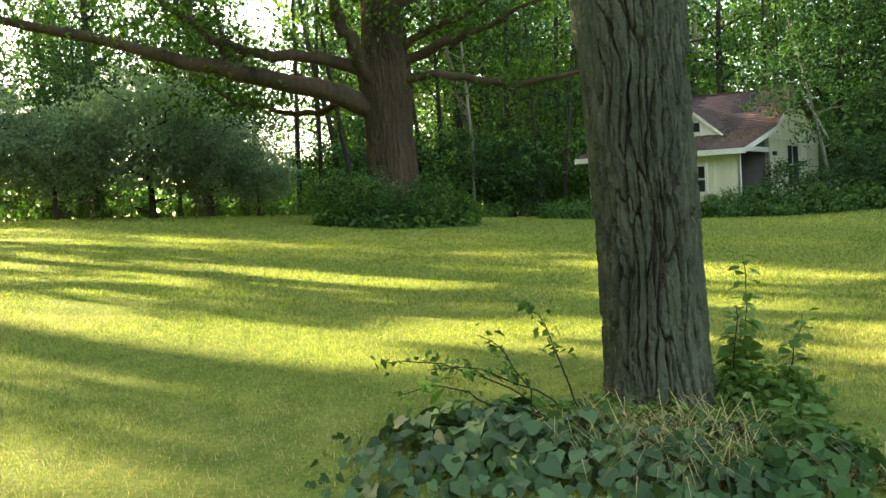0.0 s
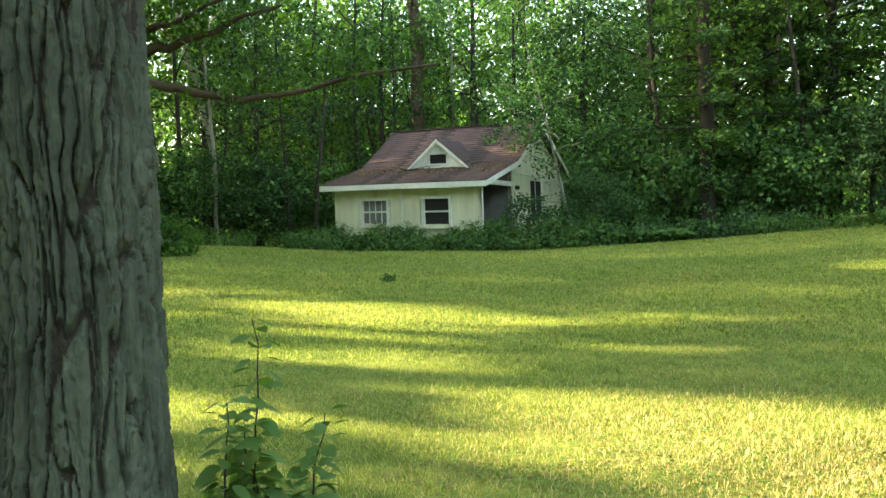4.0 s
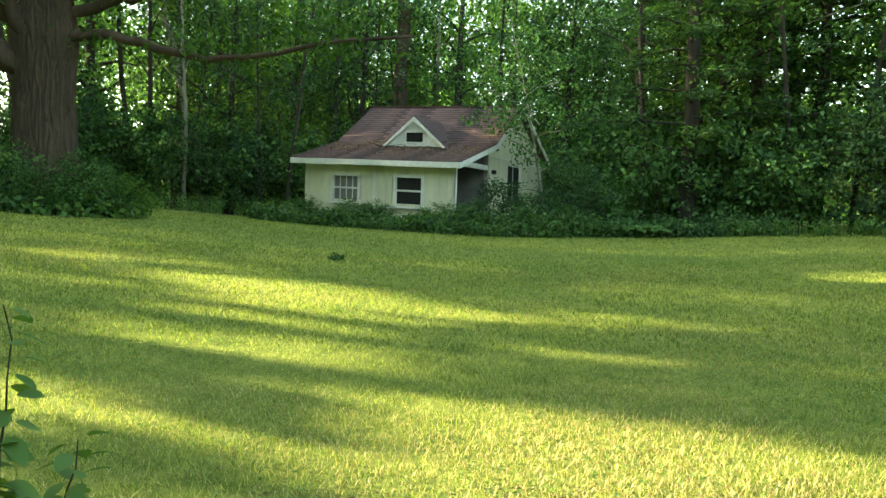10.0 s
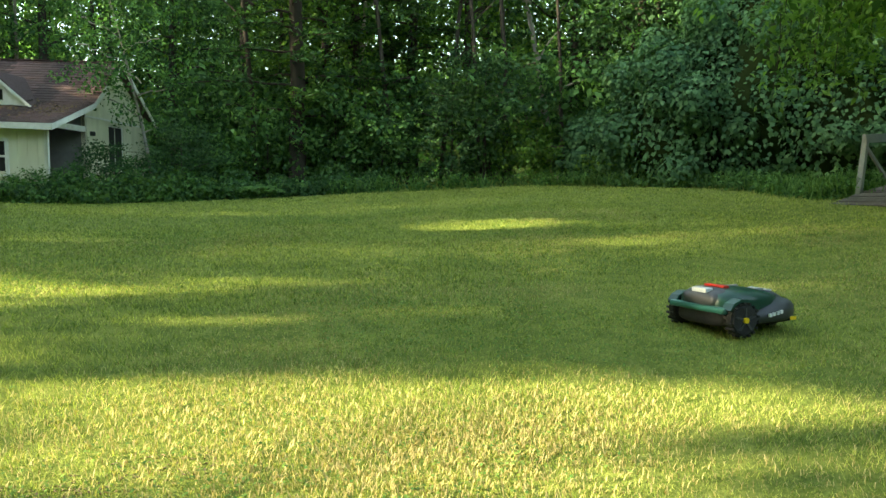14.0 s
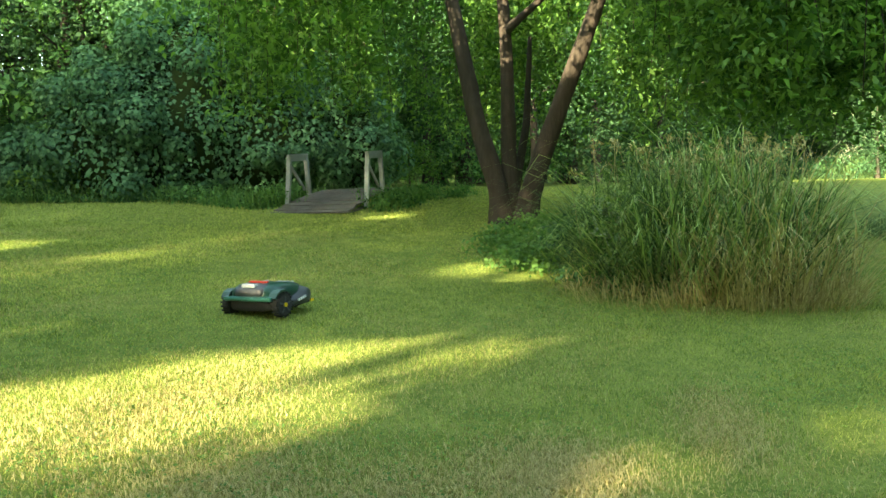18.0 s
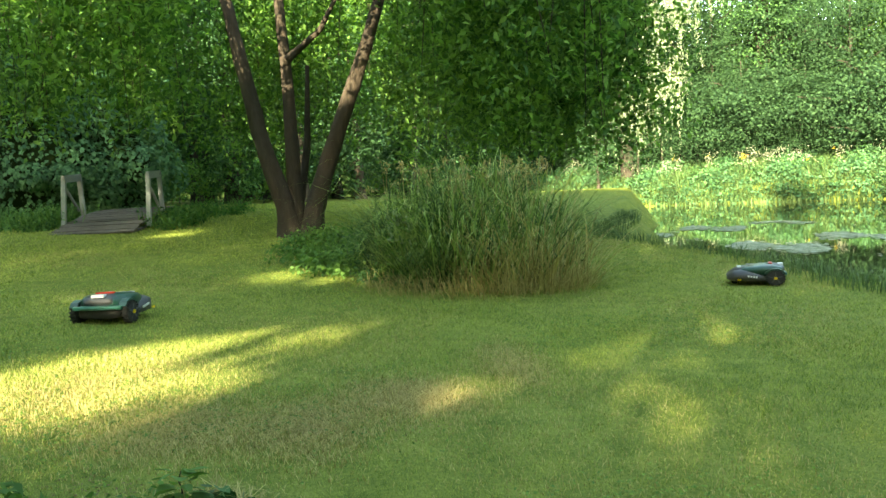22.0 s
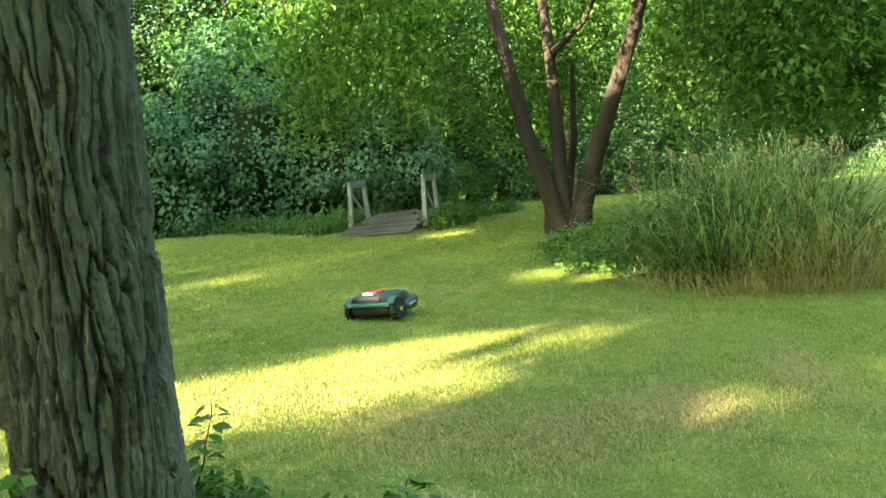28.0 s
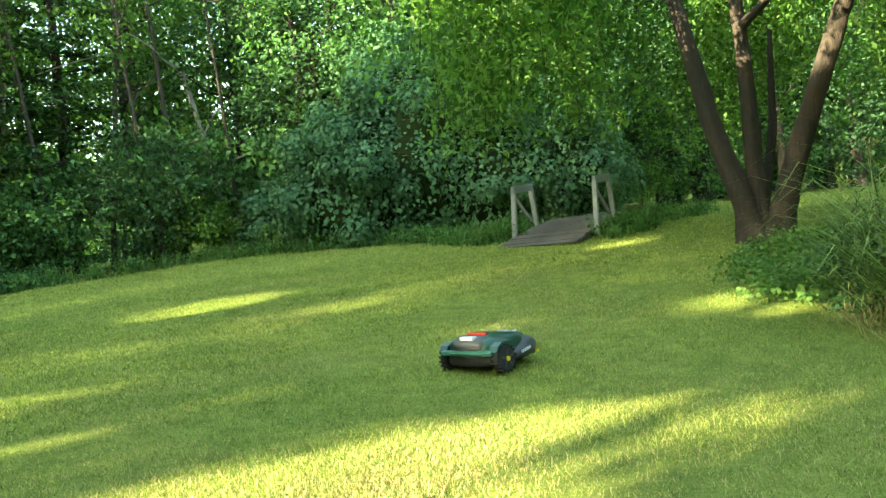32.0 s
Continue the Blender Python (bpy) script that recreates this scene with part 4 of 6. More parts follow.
# ---- the cottage ----
def cottage():
    ox, oy = 4.207, 33.356
    z0 = 0.5
    t = thing("cottage", pose(ox, oy, z0, 0, 0, -37.74), "derelict cream cottage with a maroon shingle roof, overgrown", "house")
    L, D = 6.29, 7.78
    ev, br, rg = 2.2, 2.98, 4.58           # heights of eave, roof break and ridge above the base
    yb, yr = 2.66, 4.99
    x0, x1 = 0.28, L - 0.28

    def wall(name, bm, label=""):
        return part(name, bm, WALL, t, label)

    # front wall of boards, with two window holes
    wins = [(1.46, 2.44, 0.95, 1.72), (3.88, 4.82, 0.9, 1.74)]
    edges = np.linspace(x0, x1, 21)
    for a, b in zip(edges[:-1], edges[1:]):
        cuts = [(-0.5, ev + 0.05)]
        for wx0, wx1, wz0, wz1 in wins:
            if b > wx0 + 0.02 and a < wx1 - 0.02:
                cuts = [(-0.5, wz0), (wz1, ev + 0.05)]
        for c0, c1 in cuts:
            part("board", box(a + 0.004, b - 0.004, 0.28, 0.36, c0, c1, 0.004), WALL, t)
    part("backing_wall", box(x0, x1, 0.37, 0.40, -0.5, 0.8), WALL, t)
    part("downpipe", beam((3.06, 0.24, -0.3), (3.06, 0.24, ev), 0.07, 0.07), TRIM, t)
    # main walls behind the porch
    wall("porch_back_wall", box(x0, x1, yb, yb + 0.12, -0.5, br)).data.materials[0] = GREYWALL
    wall("left_wall", box(x0, x0 + 0.1, 0.36, D, -0.5, ev))
    # right gable in pieces round its window
    wy0, wy1, wz0, wz1 = 4.42, 5.7, 1.15, 2.55

    def under(y_):
        return (br + (rg - br) * (y_ - yb) / (yr - yb) if y_ < yr else rg - (rg - br + 0.05) * (y_ - yr) / (D - yr)) - 0.06
    wall("gable_wall", prism([(yb, -0.5), (wy0, -0.5), (wy0, under(wy0)), (yb, under(yb))], x1 - 0.12, x1))
    wall("gable_wall", prism([(wy0, -0.5), (wy1, -0.5), (wy1, wz0), (wy0, wz0)], x1 - 0.12, x1))
    wall("gable_wall", prism([(wy0, wz1), (wy1, wz1), (wy1, under(wy1)), (yr, under(yr)), (wy0, under(wy0))], x1 - 0.12, x1))
    wall("gable_wall", prism([(wy1, -0.5), (D - 0.2, -0.5), (D - 0.2, under(D - 0.2)), (wy1, under(wy1))], x1 - 0.12, x1))
    gable = [(yb, -0.5), (D - 0.2, -0.5), (D - 0.2, under(D - 0.2)), (yr, under(yr)), (yb, under(yb))]
    part("gable_band", box(x1, x1 + 0.03, yb, D - 0.2, br - 0.32, br - 0.26), TRIM, t)
    wall("left_gable", prism(gable, x0, x0 + 0.12))
    wall("back_wall", box(x0, x1, D - 0.3, D - 0.2, -0.5, br - 0.1))
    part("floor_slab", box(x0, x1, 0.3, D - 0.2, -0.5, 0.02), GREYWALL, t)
    # window units: the frame holds sashes and panes
    def window(a, b, c, d, facing, dark):
        def bx(u0, u1, w0, w1, v0, v1):
            return box(u0, u1, w0, w1, v0, v1, 0.004) if facing == "front" else box(x1 - w1 + 0.3, x1 - w0 + 0.3, u0, u1, v0, v1, 0.004)
        f = part("window", bx(a - 0.09, a, 0.22, 0.38, c - 0.09, d + 0.09), TRIM, t, "peeling white window frame")
        part("jamb", bx(b, b + 0.09, 0.22, 0.38, c - 0.09, d + 0.09), TRIM, f)
        part("head", bx(a, b, 0.22, 0.38, d, d + 0.09), TRIM, f)
        part("sill", bx(a - 0.12, b + 0.12, 0.17, 0.38, c - 0.15, c - 0.09), TRIM, f)
        part("rail", bx(a, b, 0.29, 0.34, (c + d) / 2 - 0.03, (c + d) / 2 + 0.03), TRIM, f)
        if not dark:
            for q in (1, 2, 3):
                u = a + (b - a) * q / 4
                part("muntin", bx(u - 0.012, u + 0.012, 0.3, 0.33, c, d), TRIM, f)
        part("pane", bx(a, b, 0.345, 0.35, c, d), DARK if dark else GREYWALL, f)
    window(*wins[0], "front", False)
    window(*wins[1], "front", True)
    for q, (c, d) in enumerate(((wz0, (wz0 + wz1) / 2), ((wz0 + wz1) / 2, wz1))):
        f = part("sash", box(x1 - 0.1, x1 - 0.05, wy0, wy0 + 0.05, c, d), TRIM, t)
        part("stile", box(x1 - 0.1, x1 - 0.05, wy1 - 0.05, wy1, c, d), TRIM, f)
        part("rail", box(x1 - 0.1, x1 - 0.05, wy0, wy1, d - 0.05, d), TRIM, f)
        part("muntin", box(x1 - 0.09, x1 - 0.06, (wy0 + wy1) / 2 - 0.012, (wy0 + wy1) / 2 + 0.012, c, d), TRIM, f)
        part("pane", box(x1 - 0.085, x1 - 0.08, wy0, wy1, c, d), DARK, f)
    # roof: courses of shingles on a deck
    part("roof_deck", prism([(-0.06, ev), (yb, br + 0.04), (yr, rg), (D, br - 0.05), (D, br + 0.0), (yr, rg + 0.05), (yb, br + 0.09), (-0.06, ev + 0.05)], -0.02, L + 0.02), SHINGLE, t)
    course = 0
    gg = np.random.default_rng(9)
    for (ya, za), (yc, zc) in (((-0.1, ev + 0.06), (yb, br + 0.1)), ((yb, br + 0.1), (yr, rg + 0.07))):
        ln = math.hypot(yc - ya, zc - za)
        m = int(round(ln / 0.165))
        for i in range(m):
            s0, s1 = i / m, (i + 1.25) / m
            p0, p1 = (ya + (yc - ya) * s0, za + (zc - za) * s0), (ya + (yc - ya) * min(s1, 1.02), za + (zc - za) * min(s1, 1.02))
            bmx = bmesh.new()
            x = -0.05 - (course % 2) * 0.14
            while x < L + 0.05:
                w = 0.27 + gg.uniform(-0.02, 0.02)
                xa, xb = max(x, -0.05), min(x + w - 0.008, L + 0.05)
                if xb - xa > 0.05:
                    j = gg.uniform(-0.012, 0.012)
                    q = [bmx.verts.new(c) for c in ((xa, p0[0] + j, p0[1] + 0.03), (xb, p0[0] + j, p0[1] + 0.03), (xb, p1[0], p1[1] + 0.006), (xa, p1[0], p1[1] + 0.006),
                                                    (xa, p0[0] + j, p0[1] + 0.008), (xb, p0[0] + j, p0[1] + 0.008))]
                    bmx.faces.new(q[:4])
                    bmx.faces.new((q[4], q[5], q[1], q[0]))
                x += w
            part("shingle_course", bmx, SHINGLE, t)
            course += 1
    part("ridge_cap", beam((-0.05, yr, rg + 0.09), (L + 0.05, yr, rg + 0.09), 0.22, 0.03), SHINGLE, t)
    # fascia and rakes
    part("fascia", box(-0.06, L + 0.06, -0.13, -0.08, ev - 0.13, ev + 0.05, 0.006), TRIM, t, "peeling white fascia board")
    part("soffit", box(0, L, -0.08, 0.3, ev - 0.03, ev), TRIM, t)
    for xx in (-0.06, L + 0.02):
        part("rake_board", prism([(-0.08, ev - 0.12), (yb, br - 0.07), (yb, br + 0.08), (-0.08, ev + 0.04)], xx, xx + 0.04), TRIM, t)
        part("rake_board", prism([(yb, br - 0.07), (yr, rg - 0.1), (yr, rg + 0.05), (yb, br + 0.08)], xx, xx + 0.04), TRIM, t)
        part("rake_board", prism([(yr, rg - 0.1), (D, br - 0.2), (D, br - 0.06), (yr, rg + 0.05)], xx, xx + 0.04), TRIM, t)
    part("porch_beam", box(x1 - 0.14, x1 + 0.02, 0.36, yb, ev + 0.0, ev + 0.16), TRIM, t)
    part("corner_post", box(x1 - 0.1, x1, 0.28, 0.38, -0.5, ev), TRIM, t)
    part("wall_lamp", box(x1, x1 + 0.12, yb + 0.32, yb + 0.5, 2.1, 2.24, 0.03), DARK, t)
    # dormer
    dx, dw, dz, dh, dy = 3.57, 1.15, 2.86, 0.98, 1.95
    d = part("dormer", prism([(dx - dw, dz), (dx - 0.36, dz), (dx - 0.36, dz + 0.52), (dx - dw * 0.46, dz + 0.52)], dy, dy + 0.06, "y"), TRIM, t, "small white gable dormer")
    part("dormer_side", prism([(dx + 0.36, dz), (dx + dw, dz), (dx + dw * 0.46, dz + 0.52), (dx + 0.36, dz + 0.52)], dy, dy + 0.06, "y"), TRIM, d)
    part("dormer_top", prism([(dx - dw * 0.46, dz + 0.52), (dx + dw * 0.46, dz + 0.52), (dx, dz + dh)], dy, dy + 0.06, "y"), TRIM, d)
    part("dormer_apron", box(dx - 0.36, dx + 0.36, dy, dy + 0.06, dz, dz + 0.18), TRIM, d)
    part("pane", box(dx - 0.36, dx + 0.36, dy + 0.05, dy + 0.07, dz + 0.18, dz + 0.52), DARK, d)
    for sx in (-1, 1):
        part("louvre_frame", box(dx + sx * 0.36 - 0.03, dx + sx * 0.36 + 0.03, dy - 0.02, dy + 0.02, dz + 0.16, dz + 0.54), TRIM, d)
        part("dormer_roof", prism([(dx, dz + dh + 0.02), (dx + sx * (dw + 0.12), dz - 0.1), (dx + sx * (dw + 0.12), dz - 0.03), (dx, dz + dh + 0.1)], dy - 0.08, dy + 2.1, "y"), SHINGLE, d)
        part("dormer_rake", prism([(dx, dz + dh - 0.1), (dx + sx * (dw + 0.08), dz - 0.16 + 0.08), (dx + sx * (dw + 0.1), dz - 0.02), (dx, dz + dh + 0.05)], dy - 0.11, dy - 0.08, "y"), TRIM, d)
    part("louvre_frame", box(dx - 0.36, dx + 0.36, dy - 0.02, dy + 0.02, dz + 0.5, dz + 0.56), TRIM, d)
    # fallen leaves and twigs on the roof
    c = np.stack([gg.uniform(0.2, L - 0.2, 1500), gg.beta(2.2, 2.4, 1500) * 3.0, np.zeros(1500)], 1)
    c = c[(np.abs(np.sin(c[:, 0] * 1.3) * np.cos(c[:, 1] * 2.1)) + gg.random(len(c)) > 0.8)]
    c[:, 2] = np.where(c[:, 1] < yb, ev + 0.1 + (br - ev + 0.04) * c[:, 1] / yb, br + 0.15 + (rg - br) * (c[:, 1] - yb) / (yr - yb))
    v, f = leaves(c, 0.1, gg, np.tile([0, -0.4, 1.0], (len(c), 1)), 0, 0.6, 0.3)
    part_ob = link_mesh("roof_litter", v, f, MOSS, t, False, "brown fallen leaves on the shingles")
    part_ob["kind"] = "stuff"
    tw = []
    for k in range(9):
        xx, yy = gg.uniform(1.2, 5.4), gg.uniform(0.5, 2.2)
        zz = ev + 0.14 + (br - ev + 0.04) * yy / yb
        tw.append(tube(curve((xx, yy, zz), (xx + gg.uniform(-1.3, 1.3), yy + 0.3, zz + 0.14), 0.05, 6, 0.05, k), np.linspace(0.02, 0.006, 6), 5))
    for v, f in tw:
        link_mesh("fallen_branch", v, f, BARK_WOOD, t)
    # the old frame has settled towards its porch corner
    for ob in t.children_recursive:
        for q in ob.data.vertices:
            q.co.z -= 0.034 * (q.co.x - L)
    return t


cottage()


# ---- the footbridge ----
def bridge():
    x, y = 20.5, 12.45
    t = thing("footbridge", pose(x, y, ground_z(x, y) - 0.02, 0, 0, 2), "weathered plank footbridge with grey timber rail frames", "bridge")
    w = 1.02
    gg = np.random.default_rng(2)
    n = 30

    def rise(s):
        return 0.03 + 0.55 * math.sin(min(1.0, s / 5.2) * math.pi / 2)
    for k in range(n):
        s = k * 0.2
        slope_ = math.atan2(rise(s + 0.2) - rise(s), 0.2)
        bmx = box(0.0, 0.162, -w + gg.uniform(-0.04, 0.04), w + gg.uniform(-0.04, 0.04), -0.02, 0.02, 0.005)
        bmx.transform(Matrix.Translation((s, 0, rise(s) + gg.uniform(-0.014, 0.014))) @ Matrix.Rotation(-slope_, 4, "Y") @ Matrix.Rotation(radians(gg.uniform(-0.8, 0.8)), 4, "Z"))
        part("plank", bmx, PLANK, t)
    for sy in (-1, 1):
        part("stringer", beam((0.05, sy * (w - 0.08), -0.14), (5.9, sy * (w - 0.08), rise(4.8) - 0.14), 0.1, 0.22), PLANK, t)
        u = sy * (w + 0.06)
        part("rail_post", beam((1.5, u, 0.1), (1.8, u, 1.5), 0.11, 0.12), POST, t)
        part("rail_post", beam((3.25, u, 0.3), (3.05, u, 1.58), 0.11, 0.12), POST, t)
        part("top_rail", beam((1.7, u, 1.46), (3.16, u, 1.54), 0.07, 0.19), POST, t)
        part("brace", beam((1.85, u + 0.05, 1.34), (3.0, u + 0.05, 0.62), 0.05, 0.08), POST, t)
    return t


bridge()


# ---- the robot mowers ----
def mower(m):
    t = thing("robot_mower", m, "dark green and charcoal robot lawn mower on the grass", "lawn mower", "robot mowers")
    # along +x is the nose; 0.74 long, 0.64 wide, 0.31 high

    def shell(name, rows, mat, label="", parent=t):
        """Rows of (x, half width, z low, z high): a rounded body skinned from one section to the next."""
        bmx = bmesh.new()
        rings = []
        n = 20
        for x, hw, zl, zh in rows:
            ring = []
            for k in range(n):
                a = 2 * math.pi * k / n
                c, s_ = math.cos(a), math.sin(a)
                yy = hw * math.copysign(abs(c) ** 0.55, c)
                zz = (zl + zh) / 2 + (zh - zl) / 2 * math.copysign(abs(s_) ** 0.6, s_)
                ring.append(bmx.verts.new((x, yy, zz)))
            rings.append(ring)
        for r0, r1 in zip(rings[:-1], rings[1:]):
            for k in range(n):
                bmx.faces.new((r0[k], r0[(k + 1) % n], r1[(k + 1) % n], r1[k]))
        bmx.faces.new(rings[0][::-1]), bmx.faces.new(rings[-1])
        return part(name, bmx, mat, parent, label, True)
    shell("chassis", [(-0.33, 0.2, 0.07, 0.14), (-0.31, 0.23, 0.05, 0.17), (-0.1, 0.24, 0.04, 0.17), (0.1, 0.26, 0.04, 0.16), (0.28, 0.24, 0.05, 0.14)], RUBBER)
    shell("front_bumper", [(-0.14, 0.25, 0.05, 0.12), (-0.03, 0.29, 0.05, 0.185), (0.1, 0.3, 0.05, 0.235), (0.2, 0.285, 0.05, 0.25), (0.29, 0.245, 0.055, 0.23), (0.345, 0.18, 0.07, 0.19), (0.375, 0.1, 0.085, 0.155)], GREY_SHELL, "charcoal rounded front bumper")
    shell("upper_shell", [(-0.33, 0.16, 0.15, 0.25), (-0.3, 0.215, 0.13, 0.29), (-0.2, 0.25, 0.13, 0.315), (-0.05, 0.262, 0.13, 0.315), (0.08, 0.25, 0.13, 0.298), (0.17, 0.205, 0.13, 0.275), (0.22, 0.15, 0.13, 0.255)], GREEN_SHELL, "glossy dark green top cover")
    shell("nose_cover", [(0.15, 0.15, 0.2, 0.288), (0.22, 0.16, 0.18, 0.275), (0.28, 0.14, 0.16, 0.25), (0.33, 0.08, 0.15, 0.21)], GREY_SHELL)
    for k in range(4):
        part("print_bar", box(0.19, 0.24, -0.09 + 0.05 * k, -0.06 + 0.05 * k, 0.27, 0.283, 0.002), PRINT, t)
    shell("rear_panel", [(-0.345, 0.13, 0.2, 0.26), (-0.33, 0.16, 0.19, 0.285), (-0.26, 0.17, 0.2, 0.312), (-0.17, 0.16, 0.22, 0.318), (-0.12, 0.12, 0.25, 0.316)], GREY_SHELL, "grey rear control panel")
    part("rear_bar", box(-0.365, -0.3, -0.27, 0.27, 0.155, 0.2, 0.018), TEAL_SHELL, t, "green rear cross bar")
    part("stop_button", box(-0.2, -0.155, -0.1, 0.1, 0.312, 0.332, 0.008), RED, t, "red stop button")
    part("display", box(-0.335, -0.27, -0.07, 0.07, 0.285, 0.318, 0.006), PRINT, t, "pale rear display")
    for sy in (-1, 1):
        part("stripe", box(-0.02, 0.12, sy * 0.12 - 0.012, sy * 0.12 + 0.012, 0.29, 0.304, 0.003), SILVER_SHELL, t)
        w = bmesh.new()
        bmesh.ops.create_cone(w, cap_ends=True, segments=28, radius1=0.115, radius2=0.115, depth=0.07, matrix=Matrix.Translation((-0.22, sy * 0.285, 0.115)) @ Matrix.Rotation(radians(90), 4, "X"))
        bmesh.ops.bevel(w, geom=[e for e in w.edges if len(e.link_faces) == 2 and abs(e.calc_face_angle(0)) > 1], offset=0.014, segments=3, affect="EDGES")
        wheel = part("wheel", w, RUBBER, t, "black treaded drive wheel")
        for k in range(18):
            lug = box(-0.008, 0.008, -0.036, 0.036, 0.11, 0.125)
            lug.transform(Matrix.Translation((-0.22, sy * 0.285, 0.115)) @ Matrix.Rotation(2 * math.pi * k / 18, 4, "Y"))
            part("tread_lug", lug, RUBBER, wheel)
        for k in range(5):
            sp = box(-0.008, 0.008, -0.004, 0.004, 0.02, 0.085)
            sp.transform(Matrix.Translation((-0.22, sy * 0.322, 0.115)) @ Matrix.Rotation(2 * math.pi * k / 5, 4, "Y"))
            part("spoke", sp, GREY_SHELL, wheel)
        hub = bmesh.new()
        bmesh.ops.create_cone(hub, cap_ends=True, segments=16, radius1=0.024, radius2=0.02, depth=0.02, matrix=Matrix.Translation((-0.22, sy * 0.325, 0.115)) @ Matrix.Rotation(radians(-90 * sy), 4, "X"))
        part("hub_cap", hub, LABEL, wheel, "yellow hub cap")
        part("fender", prism([(-0.34, 0.19), (-0.31, 0.235), (-0.25, 0.262), (-0.17, 0.255), (-0.1, 0.21), (-0.09, 0.18), (-0.12, 0.19), (-0.18, 0.235), (-0.25, 0.242), (-0.3, 0.22), (-0.33, 0.18)], sy * 0.225, sy * 0.31, "y"), GREEN_SHELL, t)
        part("warning_label", box(0.2, 0.25, sy * 0.3 - 0.004, sy * 0.3 + 0.004, 0.085, 0.11), LABEL, t)
        for k in range(4):
            part("print_bar", box(0.0 + k * 0.033, 0.022 + k * 0.033, sy * 0.3, sy * 0.3 + sy * 0.012, 0.12 + 0.006 * k, 0.145 + 0.006 * k), PRINT, t)
    for sy in (-0.06, 0.06):
        w = bmesh.new()
        bmesh.ops.create_cone(w, cap_ends=True, segments=16, radius1=0.05, radius2=0.05, depth=0.04, matrix=Matrix.Translation((0.27, sy, 0.05)) @ Matrix.Rotation(radians(90), 4, "X"))
        part("front_wheel", w, RUBBER, t)
    return t


mow = mower(pose(9.7, 8.52, ground_z(9.7, 8.52) + 0.005, 0, 0, -13) @ Matrix.Diagonal((1.12, 1.12, 1.05, 1)))
other = copy_thing(mow, pose(11.2, 0.0, ground_z(11.2, 0.0) + 0.005, 0, 0, 68) @ Matrix.Diagonal((0.96, 0.96, 0.86, 1)))
other["label"] = "second dark green robot lawn mower beside the pond"


def charging_station():
    x, y = 3.95, 32.3
    t = thing("charging_station", pose(x, y, ground_z(x, y), 0, 0, -40), "small black charging station of the mowers on the grass", "charging station")
    part("base_plate", box(-0.3, 0.3, -0.45, 0.1, 0.0, 0.05, 0.012), RUBBER, t)
    part("tower", prism([(-0.05, 0.04), (0.2, 0.04), (0.22, 0.3), (0.1, 0.34), (-0.02, 0.28)], -0.2, 0.2), RUBBER, t)
    part("hood", box(-0.22, 0.22, -0.02, 0.24, 0.32, 0.37, 0.015), SILVER_SHELL, t, "pale grey hood")


charging_station()


# ---- plants ----
def blades(g, roots, height, width, bend, mat, name, label, category, kind="", parent=None, splay=0.5):
    """Tapering bent blades of three segments."""
    n = len(roots)
    a = g.uniform(0, 2 * np.pi, n)
    d = np.stack([np.cos(a), np.sin(a), np.zeros(n)], 1)
    s = np.stack([-np.sin(a), np.cos(a), np.zeros(n)], 1)
    h = (height * g.uniform(0.6, 1.3, n))[:, None]
    w = width
    up = np.array([0, 0, 1.0])
    b = (bend * g.uniform(0.3, 1.6, n))[:, None]
    p = [roots, roots + up * h * 0.45 + d * b * h * 0.12, roots + up * h * 0.8 + d * b * h * 0.42, roots + up * h * (1 - 0.25 * b) + d * b * h * 0.85]
    v = np.stack([p[0] - s * w, p[0] + s * w, p[1] - s * w * 0.9, p[1] + s * w * 0.9, p[2] - s * w * 0.6, p[2] + s * w * 0.6, p[3]], 1).reshape(-1, 3)
    i = np.arange(n)[:, None] * 7
    q = np.concatenate([i + np.array([[0, 1, 3, 2]]), i + np.array([[2, 3, 5, 4]])])
    tr = i + np.array([[4, 5, 6]])
    ob = link_mesh(name, v, [q, tr], mat, parent)
    return tagged(ob, label, category, kind=kind)


def scatter(g, n, x, y, rx, ry):
    a, r = g.uniform(0, 2 * np.pi, n), np.sqrt(g.random(n))
    px, py = x + rx * r * np.cos(a), y + ry * r * np.sin(a)
    return np.stack([px, py, ground(px, py) - 0.02], 1)


g = np.random.default_rng(91)
